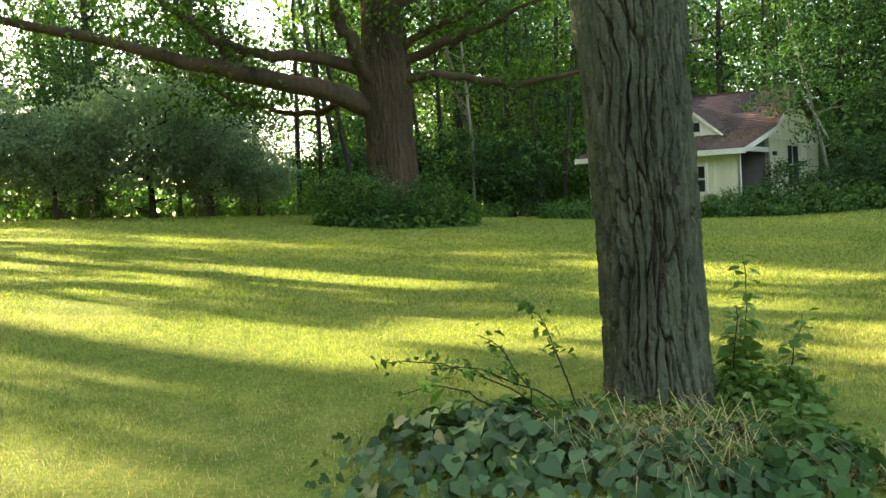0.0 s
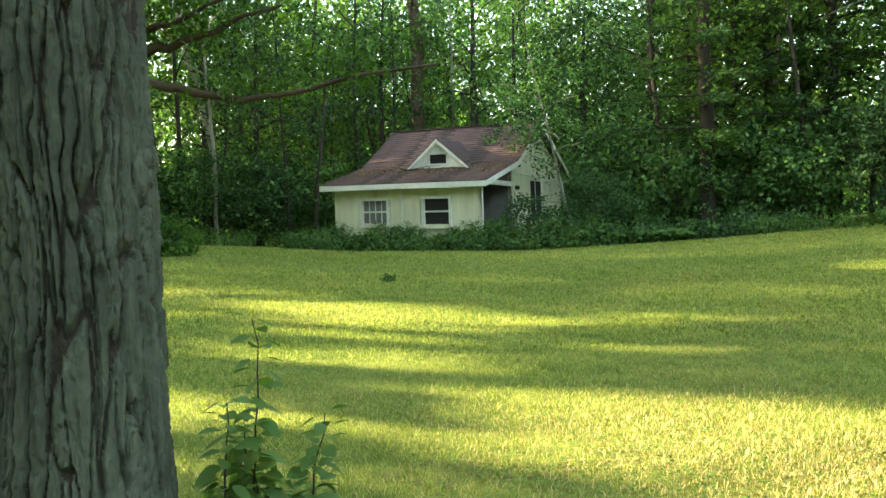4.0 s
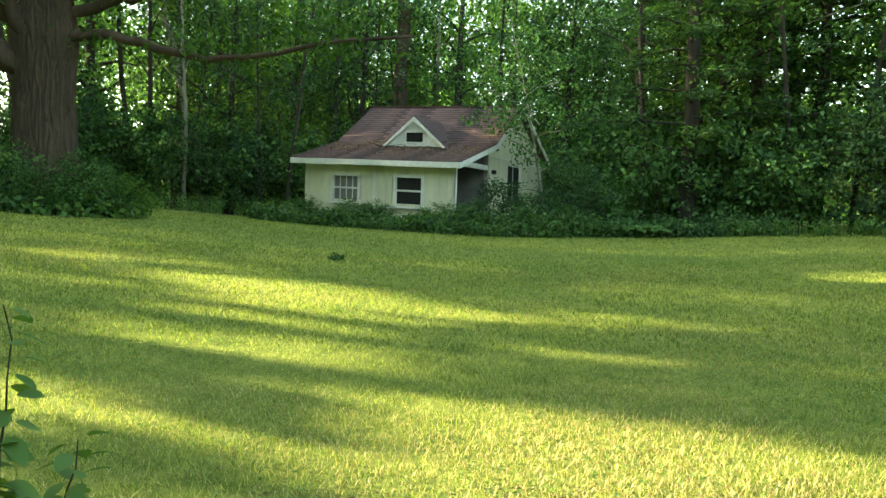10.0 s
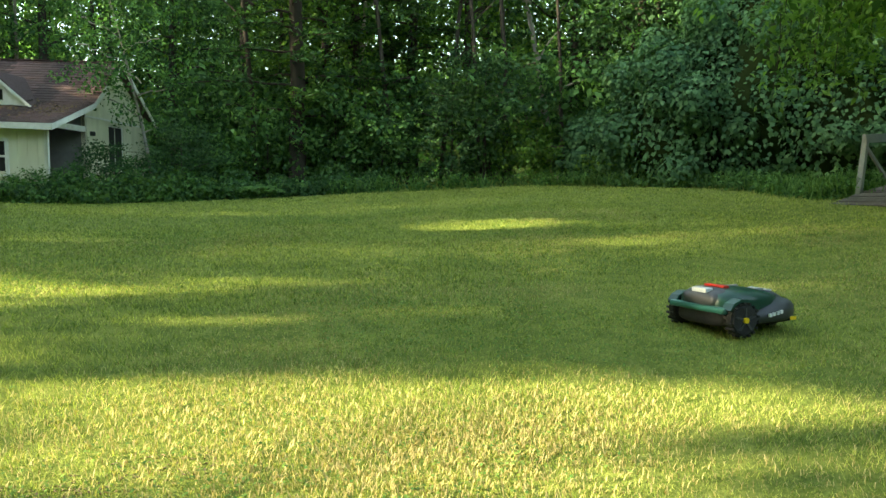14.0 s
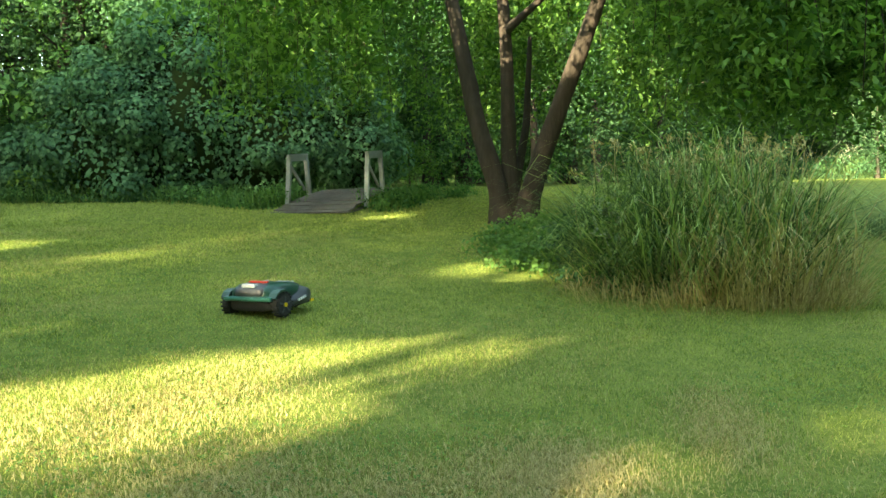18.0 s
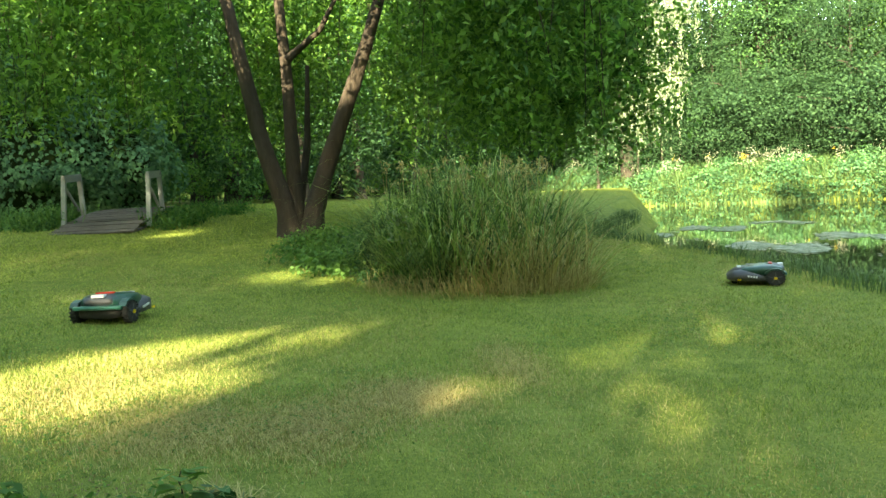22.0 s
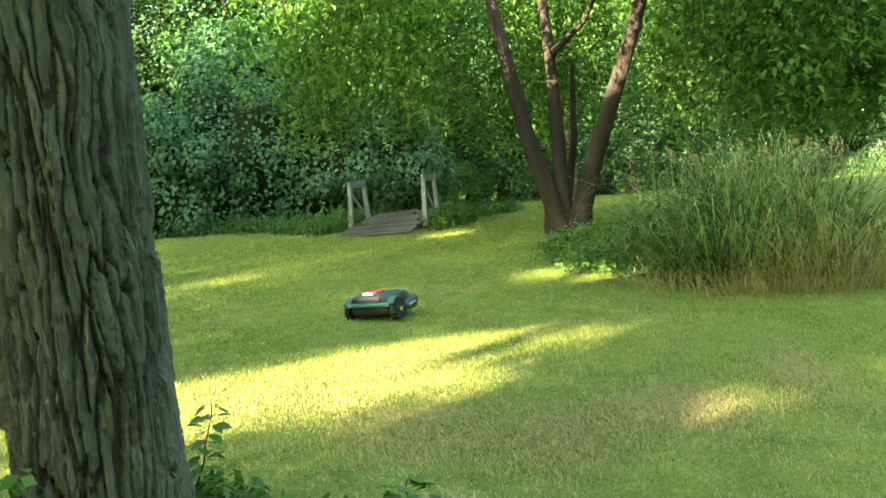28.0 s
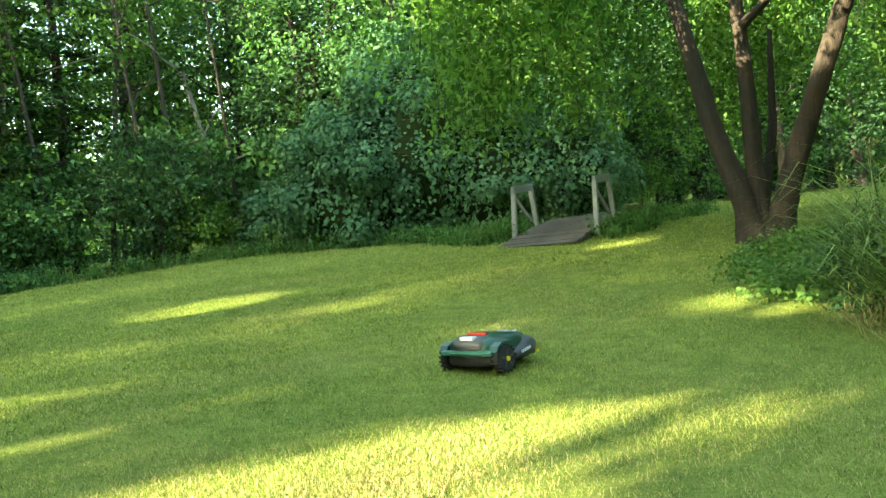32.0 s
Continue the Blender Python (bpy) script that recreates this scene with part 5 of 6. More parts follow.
# the clump of reeds and weeds by the pond
clump = thing("reed_clump", pose(0, 0, 0), "tall clump of green and straw reeds beside the pond", "reeds")
def tuft(n, cx, cy, rx, ry, h, width, mat, name):
    """Arching blades that lean out from the middle of their tuft."""
    p = scatter(g, n, cx, cy, rx, ry)
    e = np.stack([(p[:, 0] - cx) / rx, (p[:, 1] - cy) / ry, np.zeros(n)], 1)
    d = e * np.hypot(e[:, :1], e[:, 1:2]) * 0.9 + g.standard_normal((n, 3)) * np.array([0.8, 0.8, 0]) * g.uniform(0.3, 1.3, (n, 1))
    p[:, 2] += np.where(g.random(n) < 0.4, 0.5 * h * g.random(n), 0)
    hh = (h * g.uniform(0.2, 1.12, n) ** 0.8 * (1.1 - 0.55 * (e[:, 0] ** 2 + e[:, 1] ** 2)))[:, None]
    d = d * hh
    s = np.stack([-d[:, 1], d[:, 0], np.zeros(n)], 1)
    s /= np.linalg.norm(s, axis=1, keepdims=True) + 1e-6
    up = np.array([0, 0, 1.0])
    k = g.uniform(0.1, 0.5, (n, 1))
    q = [p, p + up * hh * 0.4 + d * 0.24, p + up * hh * 0.75 + d * 0.5, p + up * hh * (1 - 0.3 * k) + d * 0.76, p + up * hh * (1.02 - k) + d * 1.0]
    v = np.stack([q[0] - s * width, q[0] + s * width, q[1] - s * width, q[1] + s * width, q[2] - s * width * 0.8, q[2] + s * width * 0.8, q[3] - s * width * 0.5, q[3] + s * width * 0.5, q[4]], 1).reshape(-1, 3)
    i = np.arange(n)[:, None] * 9
    link_mesh(name, v, [np.concatenate([i + np.array([[m, m + 1, m + 3, m + 2]]) for m in (0, 2, 4)]), i + np.array([[6, 7, 8]])], mat, clump)["kind"] = "stuff"


tuft(2500, 12.35, 3.85, 1.15, 1.45, 1.5, 0.0085, REED_CLUMP, "green_reed_foliage")
tuft(700, 12.6, 4.9, 0.6, 0.6, 1.2, 0.0085, REED_CLUMP, "green_reed_foliage")
tuft(420, 11.7, 3.3, 0.7, 1.1, 1.25, 0.0075, STRAW, "dry_reed_foliage")
tuft(520, 11.3, 3.3, 0.5, 0.9, 0.85, 0.005, STRAW, "dry_reed_foliage")
tuft(1600, 11.6, 3.9, 1.05, 1.75, 0.34, 0.005, STRAW, "fallen_straw")
c, _ = blob_points(g, (11.75, 4.6, 0.15), (0.6, 0.9, 0.75), 150, 0.4)
v, f = clumps(g, c, 0.22, 14, 0.075, 0.7, 0.3, 0.8, 0.35)
link_mesh("weed_leaves", v, f, LEAF_FERN, clump)
# tangled small foliage through the clump
c, _ = blob_points(g, (12.6, 4.0, 0.2), (1.25, 1.6, 1.15), 650, 0.5)
c = c[c[:, 2] > ground_z(12.5, 4.2)]
v, f = clumps(g, c, 0.36, 26, 0.15, 0.8, 0.2, 0.1, 0.09)
link_mesh("narrow_leaves", v, f, REED_CLUMP, clump)
c, _ = blob_points(g, (12.7, 5.2, 0.0), (0.6, 0.6, 0.75), 130, 0.3)
v, f = clumps(g, c, 0.26, 22, 0.075)
link_mesh("weed_leaves", v, f, LEAF_IVY, clump)
c, _ = blob_points(g, (12.4, 3.6, 0.1), (1.0, 1.3, 0.7), 150, 0.4)
v, f = clumps(g, c, 0.28, 20, 0.09, 0.6, 0.2, 0.8, 0.4)
link_mesh("weed_leaves", v, f, LEAF_WOOD, clump)
v, f = clumps(g, np.array([(11.9, 5.05, 0.35), (11.95, 5.0, 0.55), (11.9, 5.05, 0.72)]), 0.22, 9, 0.22, 0.6, 0.3, 0.8, 0.45)
link_mesh("broad_leaves", v, f, LEAF_WILLOW, clump, False, "pale broad leaves")
stalks, heads = [], []
for k in range(70):
    q = scatter(g, 1, 12.5, 3.9, 0.9, 1.5)[0]
    top = q + np.array([g.normal(0, 0.3), g.normal(0, 0.3), g.uniform(1.45, 1.95)])
    tip = top + np.array([g.normal(0, 0.12), g.normal(0, 0.16), -0.05])
    stalks.append(tube(np.stack([q, (q + top) / 2 + g.normal(0, 0.04, 3), top]), (0.005, 0.004, 0.003), 4))
    s = g.random((16, 1))
    heads.append(top * (1 - s) + tip * s + g.standard_normal((16, 3)) * 0.025)
v, f = joined(stalks)
link_mesh("seed_stalk_mass", v, f, STRAW, clump)["kind"] = "stuff"
v, f = leaves(np.concatenate(heads), 0.07, g, None, 1.0, 0.25)
link_mesh("seed_head_mass", v, f, STRAW, clump, False, "straw-coloured drooping seed heads")["kind"] = "stuff"
c = np.concatenate([scatter(g, 200, 16.2, 6.4, 3.2, 0.9), scatter(g, 90, 14.0, 5.9, 1.2, 0.6)]) + np.array([0, 0, 0.14])
v, f = clumps(g, c, 0.3, 20, 0.085)
tagged(link_mesh("low_weeds", v, f, LEAF_FERN), "low green weeds below the weeping tree", "weeds", kind="stuff")


# the mound of shrubs smothered by vines
def vine_mound():
    t = thing("vine_thicket", pose(26.6, 18.6, ground_z(25, 18)), "shrubs smothered by a thick curtain of climbing vines", "vines")
    g = np.random.default_rng(44)
    lobes = [((0, 0, 2.4), (3.0, 3.2, 3.8)), ((-1.2, 1.8, 1.7), (2.4, 2.4, 3.0)), ((0.4, -2.4, 1.6), (2.3, 2.2, 3.0)), ((1.8, 1.4, 4.0), (2.8, 3.0, 3.6)), ((-0.8, 4.6, 0.9), (2.0, 2.2, 1.7)),
             ((1.8, -4.2, 1.6), (2.0, 2.0, 3.0)), ((4.5, 4.5, 4.6), (3.4, 3.6, 4.0)), ((4.0, -2.0, 4.5), (2.8, 3.4, 3.6)), ((0.5, 7.0, 0.8), (1.8, 2.0, 1.4))]
    cs, ns = [], []
    for c, r in lobes:
        q, e = blob_points(g, c, r, 34, 0.86)
        for o, out in zip(q, e):
            rad = g.uniform(0.5, 1.0) * np.array([1, 1, 0.85])
            p, d = blob_points(g, o, rad, 520, 0.9)
            ok = (p[:, 2] > -0.1) & ((d * out).sum(1) > -0.35)
            cs.append(p[ok])
            ns.append(d[ok])
        p, d = blob_points(g, c, r, 5200, 0.93)
        cs.append(p[p[:, 2] > -0.1])
        ns.append(d[p[:, 2] > -0.1])
    c, d = np.concatenate(cs), np.concatenate(ns)
    v, f = leaves(c, 0.145, g, d * 0.9 + np.array([0, 0, 0.5]), 1.0, 0.85, 0.3)
    link_mesh("vine_leaves", v, f, LEAF_VINE, t)
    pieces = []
    # added cores, painted dark as the shade inside the leaves, block the light
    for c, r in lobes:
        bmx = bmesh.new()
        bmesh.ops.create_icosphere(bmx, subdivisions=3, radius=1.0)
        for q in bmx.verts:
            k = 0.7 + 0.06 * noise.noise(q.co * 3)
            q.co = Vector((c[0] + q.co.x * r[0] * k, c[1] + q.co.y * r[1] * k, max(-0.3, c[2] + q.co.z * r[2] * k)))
        part("dark_shade_core", bmx, SHADE, t, "", True)


vine_mound()

# low plants round the two big trees, in front of the cottage and to its side
def bed(name, centre, rx, ry, n, height, size, mats, label, seed, inner=0.0, tuft_=0.25):
    g = np.random.default_rng(seed)
    t = thing(name, pose(0, 0, 0), label, "plants")
    for k, mat in enumerate(mats):
        p = scatter(g, n, *centre, rx, ry)
        e = np.hypot((p[:, 0] - centre[0]) / rx, (p[:, 1] - centre[1]) / ry)
        p = p[e > inner]
        p[:, 2] += height * g.random(len(p)) * (0.62 + 0.38 * np.sin(p[:, 0] * 2.7 + p[:, 1] * 1.9) * np.sin(p[:, 0] * 1.3 - p[:, 1] * 3.1)) * (1.05 - 0.6 * np.hypot((p[:, 0] - centre[0]) / rx, (p[:, 1] - centre[1]) / ry))
        v, f = clumps(g, p, tuft_ + height * 0.12, 16, size, 0.6, 0.3)
        link_mesh("foliage", v, f, mat, t)
    return t


bed("oak_undergrowth", (-1.4, 24.9), 2.1, 1.6, 150, 0.75, 0.18, (LEAF_IVY, LEAF_WOOD, LEAF_LIME), "leafy undergrowth round the oak trunk", 61)
for k, (x, y, s, q) in enumerate([(-2.9, 24.7, 0.75, 2), (-2.2, 24.2, 0.8, 0), (-1.2, 24.0, 0.6, 0), (-0.3, 24.4, 0.75, 0), (0.3, 25.0, 0.85, 2), (-3.4, 25.2, 0.8, 0), (0.5, 25.8, 0.7, 2), (-2.7, 25.0, 0.55, 1)]):
    copy_thing(BUSH[q], pose(x, y, ground_z(x, y) - 0.08, 0, 0, 70 * k) @ Matrix.Diagonal((s * 0.75, s * 0.75, s * 0.72, 1)))["label"] = "leafy shrub at the foot of the oak"
def front(s_, d_):
    """A place s_ along the cottage's front and d_ before it."""
    return 4.207 + 0.791 * s_ - 0.612 * d_, 33.356 - 0.612 * s_ - 0.791 * d_


for k, (s_, d_, rx, ry, h) in enumerate([(-0.3, 0.35, 0.9, 0.8, 0.95), (1.3, 0.5, 1.1, 0.7, 0.7), (2.9, 0.5, 1.1, 0.7, 0.8), (4.6, 0.5, 1.1, 0.7, 0.62), (6.2, 0.4, 1.1, 0.8, 0.9), (7.6, -0.1, 1.3, 1.0, 1.2), (9.0, -0.9, 1.5, 1.1, 1.3)]):
    bed("foundation_shrub", front(s_, d_), rx, ry, 130, h, 0.13, (LEAF_IVY, LEAF_WOOD, LEAF_FERN), "overgrown shrubs against the cottage", 70 + k)
for k, (s_, d_, s, q) in enumerate([(-0.5, 0.1, 0.6, 2), (0.5, 0.1, 0.42, 0), (1.5, 0.2, 0.42, 2), (2.6, 0.1, 0.44, 0), (3.6, 0.2, 0.42, 0), (4.6, 0.15, 0.44, 2), (5.6, 0.2, 0.42, 0), (6.6, 0.0, 0.5, 0), (7.4, -0.8, 0.55, 1), (8.2, -1.6, 0.6, 0), (9.2, -1.9, 0.7, 1)]):
    x, y = front(s_, d_)
    copy_thing(BUSH[q], pose(x, y, ground_z(x, y) - 0.08, 0, 0, 50 * k) @ Matrix.Diagonal((s, s, s * 0.85, 1)))["label"] = "leafy shrub against the cottage wall"
grow("young_tree", (12.5, 31.2), "slender young tree leaning over the cottage gable", BARK_PALE, LEAF_WOOD, 7.0, 0.07, np.random.default_rng(88), (4.6, 1.9, 2.4), 9, 22, 0.13, 0.45, 120, (-1.4, 0.2), first=0.3)


def ferns(centre, rx, ry, n, seed):
    g = np.random.default_rng(seed)
    t = thing("fern_bed", pose(0, 0, 0), "bed of arching green ferns", "ferns")
    vs, fs, m = [], [], 0
    for p in scatter(g, n, *centre, rx, ry):
        for k in range(9):
            a = k * 0.7 + g.random()
            ln = g.uniform(0.7, 1.1)
            s = np.linspace(0, 1, 9)
            spine = np.stack([p[0] + np.cos(a) * ln * s * 0.8, p[1] + np.sin(a) * ln * s * 0.8, p[2] + ln * (1.1 * s - 0.85 * s * s)], 1)
            side = np.array([-np.sin(a), np.cos(a), 0])
            w = 0.15 * np.sin(np.pi * (0.12 + 0.86 * s))[:, None] * ln
            for i in range(8):
                for sg in (-1, 1):
                    vs += [spine[i], spine[i] * 0.35 + spine[i + 1] * 0.65, spine[i + 1] + sg * side * w[i] + np.array([0, 0, -0.03]), spine[i] * 0.4 + spine[i + 1] * 0.6 + sg * side * w[i]]
                    fs.append((m, m + 1, m + 2, m + 3))
                    m += 4
    link_mesh("fronds", np.array(vs), np.array(fs), LEAF_FERN, t)


ferns((12.8, 28.9), 1.4, 0.8, 18, 80)
ferns((14.6, 28.5), 1.8, 1.0, 32, 81)
ferns((16.8, 28.1), 1.6, 0.9, 26, 82)
bed("side_shrub", (14.0, 28.6), 2.8, 1.1, 320, 0.8, 0.12, (LEAF_IVY, LEAF_WOOD), "low leafy plants beside the fern bed", 83)
bed("side_shrub", (16.9, 27.8), 2.0, 0.9, 240, 0.85, 0.12, (LEAF_IVY, LEAF_BLUE), "low leafy plants beside the fern bed", 84)

def weed_strip(points, width, n, height, seed, label):
    """A ragged strip of tall grass and weeds along a line."""
    g = np.random.default_rng(seed)
    q = np.array(points, float)
    s = g.uniform(0, len(q) - 1, n)
    x, y = np.interp(s, np.arange(len(q)), q[:, 0]) + g.normal(0, width, n), np.interp(s, np.arange(len(q)), q[:, 1]) + g.normal(0, width, n)
    p = np.stack([x, y, ground(x, y) - 0.02], 1)
    t = thing("weed_strip", pose(0, 0, 0), label, "weeds")
    h = height * (0.7 + 0.3 * np.sin(x * 1.7) * np.sin(y * 2.3))
    o = blades(g, np.repeat(p, 3, 0) + g.standard_normal((3 * n, 3)) * np.array([0.1, 0.1, 0]), height, 0.009, 0.9, LEAF_FERN, "weed_grass", "", "", "stuff", t)
    c = p + np.stack([0 * x, 0 * x, h * g.random(n)], 1)
    v, f = clumps(g, c, 0.22, 9, 0.1)
    link_mesh("weed_foliage", v, f, LEAF_WOOD, t)["kind"] = "stuff"


weed_strip([(16.5, 27.0), (19.0, 26.4), (22.4, 24.6), (23.6, 22.0), (24.0, 19.0), (23.2, 16.0), (22.0, 14.6)], 0.35, 520, 0.55, 141, "weeds along the edge of the woods")
weed_strip([(21.3, 14.2), (22.6, 14.1), (24.5, 14.3)], 0.25, 150, 0.6, 142, "weeds beside the footbridge")
weed_strip([(21.6, 10.9), (23.0, 10.9), (25.0, 10.6), (27.5, 9.8)], 0.35, 220, 0.55, 143, "weeds beside the footbridge")
weed_strip([(-16, 30), (-10, 33), (-4, 35.5), (1.5, 37.5)], 0.6, 420, 0.7, 144, "tall weeds along the northern edge of the lawn")
# ground cover at the foot of the near tree
def heart_leaves(c, size, g, normals):
    """Broad heart-shaped leaves folded along the middle."""
    n = len(c)
    up = normals + g.standard_normal((n, 3)) * 0.45
    up /= np.linalg.norm(up, axis=1, keepdims=True)
    along = g.standard_normal((n, 3)) * 0.7 + np.array([0, -0.5, -0.6])
    along -= (along * up).sum(1, keepdims=True) * up
    along /= np.linalg.norm(along, axis=1, keepdims=True) + 1e-9
    side = np.cross(up, along)
    s = (size * g.uniform(0.45, 1.3, n))[:, None]
    def at_(a, b, h):
        return c + (along * a + side * b + up * h) * s
    v = np.stack([at_(0, 0, 0), at_(-0.16, 0.3, 0.05), at_(0.2, 0.5, 0.08), at_(0.62, 0.3, 0.02), at_(1, 0, -0.12), at_(0.62, -0.3, 0.02), at_(0.2, -0.5, 0.08), at_(-0.16, -0.3, 0.05)], 1).reshape(-1, 3)
    i = np.arange(n)[:, None] * 8
    return v, np.concatenate([i + np.array([[0, 1, 2, 3]]), i + np.array([[0, 5, 6, 7]]), i + np.array([[0, 3, 4, 5]])])


def ground_cover():
    g = np.random.default_rng(85)
    t = thing("ivy_patch", pose(0, 0, 0), "mound of heart-leaved vines, weeds and straw round the shade tree", "plants")
    for x, y, rx, ry, h, n, mat, size in ((1.85, 6.35, 0.3, 0.26, 0.26, 420, LEAF_HEART, 0.088), (2.3, 6.2, 0.32, 0.24, 0.22, 380, LEAF_HEART, 0.082), (2.75, 6.3, 0.3, 0.24, 0.18, 260, LEAF_HEART, 0.08),
                                          (3.12, 6.15, 0.2, 0.18, 0.22, 260, LEAF_IVY, 0.085), (1.45, 6.25, 0.22, 0.22, 0.06, 110, LEAF_HEART, 0.06), (2.2, 6.75, 0.4, 0.2, 0.16, 120, LEAF_FERN, 0.09)):
        q = g.standard_normal((n, 2)).clip(-1.9, 1.9)
        px, py = x + rx * q[:, 0], y + ry * q[:, 1]
        top = h * np.exp(-0.35 * (q ** 2).sum(1)) * (0.8 + 0.3 * np.sin(px * 9) * np.sin(py * 11))
        c = np.stack([px, py, ground(px, py) + 0.02 + top * (0.35 + 0.65 * g.random(n))], 1)
        nn = np.stack([q[:, 0] * 0.4, q[:, 1] * 0.4 - 0.25, np.full(n, 0.75)], 1)
        v, f = heart_leaves(c, size, g, nn)
        link_mesh("foliage", v, f, mat, t)
    c = scatter(g, 420, 2.5, 6.55, 1.05, 0.5) + np.array([0, 0, 0.07])
    v, f = clumps(g, c, 0.12, 10, 0.05, 0.5)
    link_mesh("low_foliage", v, f, LEAF_FERN, t)
    c = scatter(g, 110, 3.3, 7.25, 0.26, 0.28)
    c[:, 2] += 0.03 + 0.1 * g.random(len(c))
    v, f = clumps(g, c, 0.16, 12, 0.06, 0.6)
    link_mesh("fern_growth", v, f, LEAF_FERN, t)
    p = scatter(g, 520, 2.6, 6.35, 0.6, 0.4)
    o = blades(g, p, 0.24, 0.0026, 1.7, STRAW, "dry_stalk_mass", "", "", "stuff", t)
    p = scatter(g, 500, 3.35, 6.2, 0.45, 0.22)
    o = blades(g, p, 0.1, 0.003, 2.2, STRAW, "fallen_straw", "", "", "stuff", t)
    # arching stems with small leaves
    for k, (a, b, r) in enumerate((((2.25, 6.85), (1.5, 6.7), 0.32), ((2.2, 6.8), (1.2, 6.95), 0.3), ((2.3, 6.9), (2.02, 7.0), 0.62), ((2.1, 6.7), (1.75, 6.9), 0.46), ((2.0, 6.6), (1.35, 6.6), 0.22))):
        za, zb = ground_z(*a), ground_z(*b)
        line = curve((a[0], a[1], za), (b[0], b[1], zb + r), 0.12, 12, 0.012, k)
        v, f = tube(line, np.linspace(0.006, 0.002, 12), 5)
        stem = link_mesh("arching_stem", v, f, BARK_WOOD, t, True)
        s = g.uniform(0.3, 1, 34)
        p = np.stack([np.interp(s, np.linspace(0, 1, 12), line[:, c]) for c in range(3)], 1) + g.standard_normal((34, 3)) * 0.035
        v, f = leaves(p, 0.055, g, None, 0.3, 0.6)
        link_mesh("stem_leaves", v, f, LEAF_FERN, stem)


ground_cover()


def sapling(x, y, h, seed, label, size=0.1):
    g = np.random.default_rng(seed)
    z = ground_z(x, y)
    t = thing("sapling", pose(x, y, z), label, "sapling", "saplings")
    line = curve((0, 0, 0), (g.normal(0, 0.05), g.normal(0, 0.05), h), 0, 9, 0.01, seed)
    v, f = tube(line, np.linspace(0.006, 0.002, 9), 6)
    link_mesh("stem", v, f, BARK_WOOD, t, True)
    for k in range(20):
        s = 0.15 + 0.85 * k / 19
        p = np.array([np.interp(s, np.linspace(0, 1, 9), line[:, j]) for j in range(3)])
        for sg in (0, math.pi):
            a = k * 1.3 + sg + g.normal(0, 0.2)
            o = np.array([math.cos(a), math.sin(a), g.uniform(-0.45, 0.45)])
            c = p + o * size * 0.6
            along, side = o / np.linalg.norm(o), np.array([-math.sin(a), math.cos(a), g.uniform(-0.6, 0.6)])
            sz = size * (1.15 - 0.42 * s) * g.uniform(0.8, 1.2)
            n = 5
            vs = []
            for i in range(n):
                u = i / (n - 1)
                w = 0.32 * math.sin(math.pi * (0.08 + 0.9 * u)) * sz
                q = c + along * (u - 0.4) * sz - np.array([0, 0, 0.25 * u * u * sz])
                vs += [q - side * w + np.array([0, 0, 0.12 * w]), q - np.array([0, 0, 0.1 * w]), q + side * w + np.array([0, 0, 0.12 * w])]
            fs = []
            for i in range(n - 1):
                b = i * 3
                fs += [(b, b + 1, b + 4, b + 3), (b + 1, b + 2, b + 5, b + 4)]
            link_mesh("leaf", np.array(vs), np.array(fs), LEAF_FERN, t, True)


sapling(3.28, 7.45, 0.82, 1, "thin leafy sapling beside the shade tree", 0.095)
sapling(3.2, 7.35, 0.55, 2, "short leafy sapling beside the shade tree", 0.095)
sapling(3.45, 7.4, 0.5, 3, "short leafy sapling beside the shade tree", 0.095)
sapling(3.3, 7.5, 0.45, 5, "short leafy sapling beside the shade tree", 0.095)
sapling(3.22, 6.25, 0.3, 4, "short broad-leaved sapling beside the shade tree", 0.11)


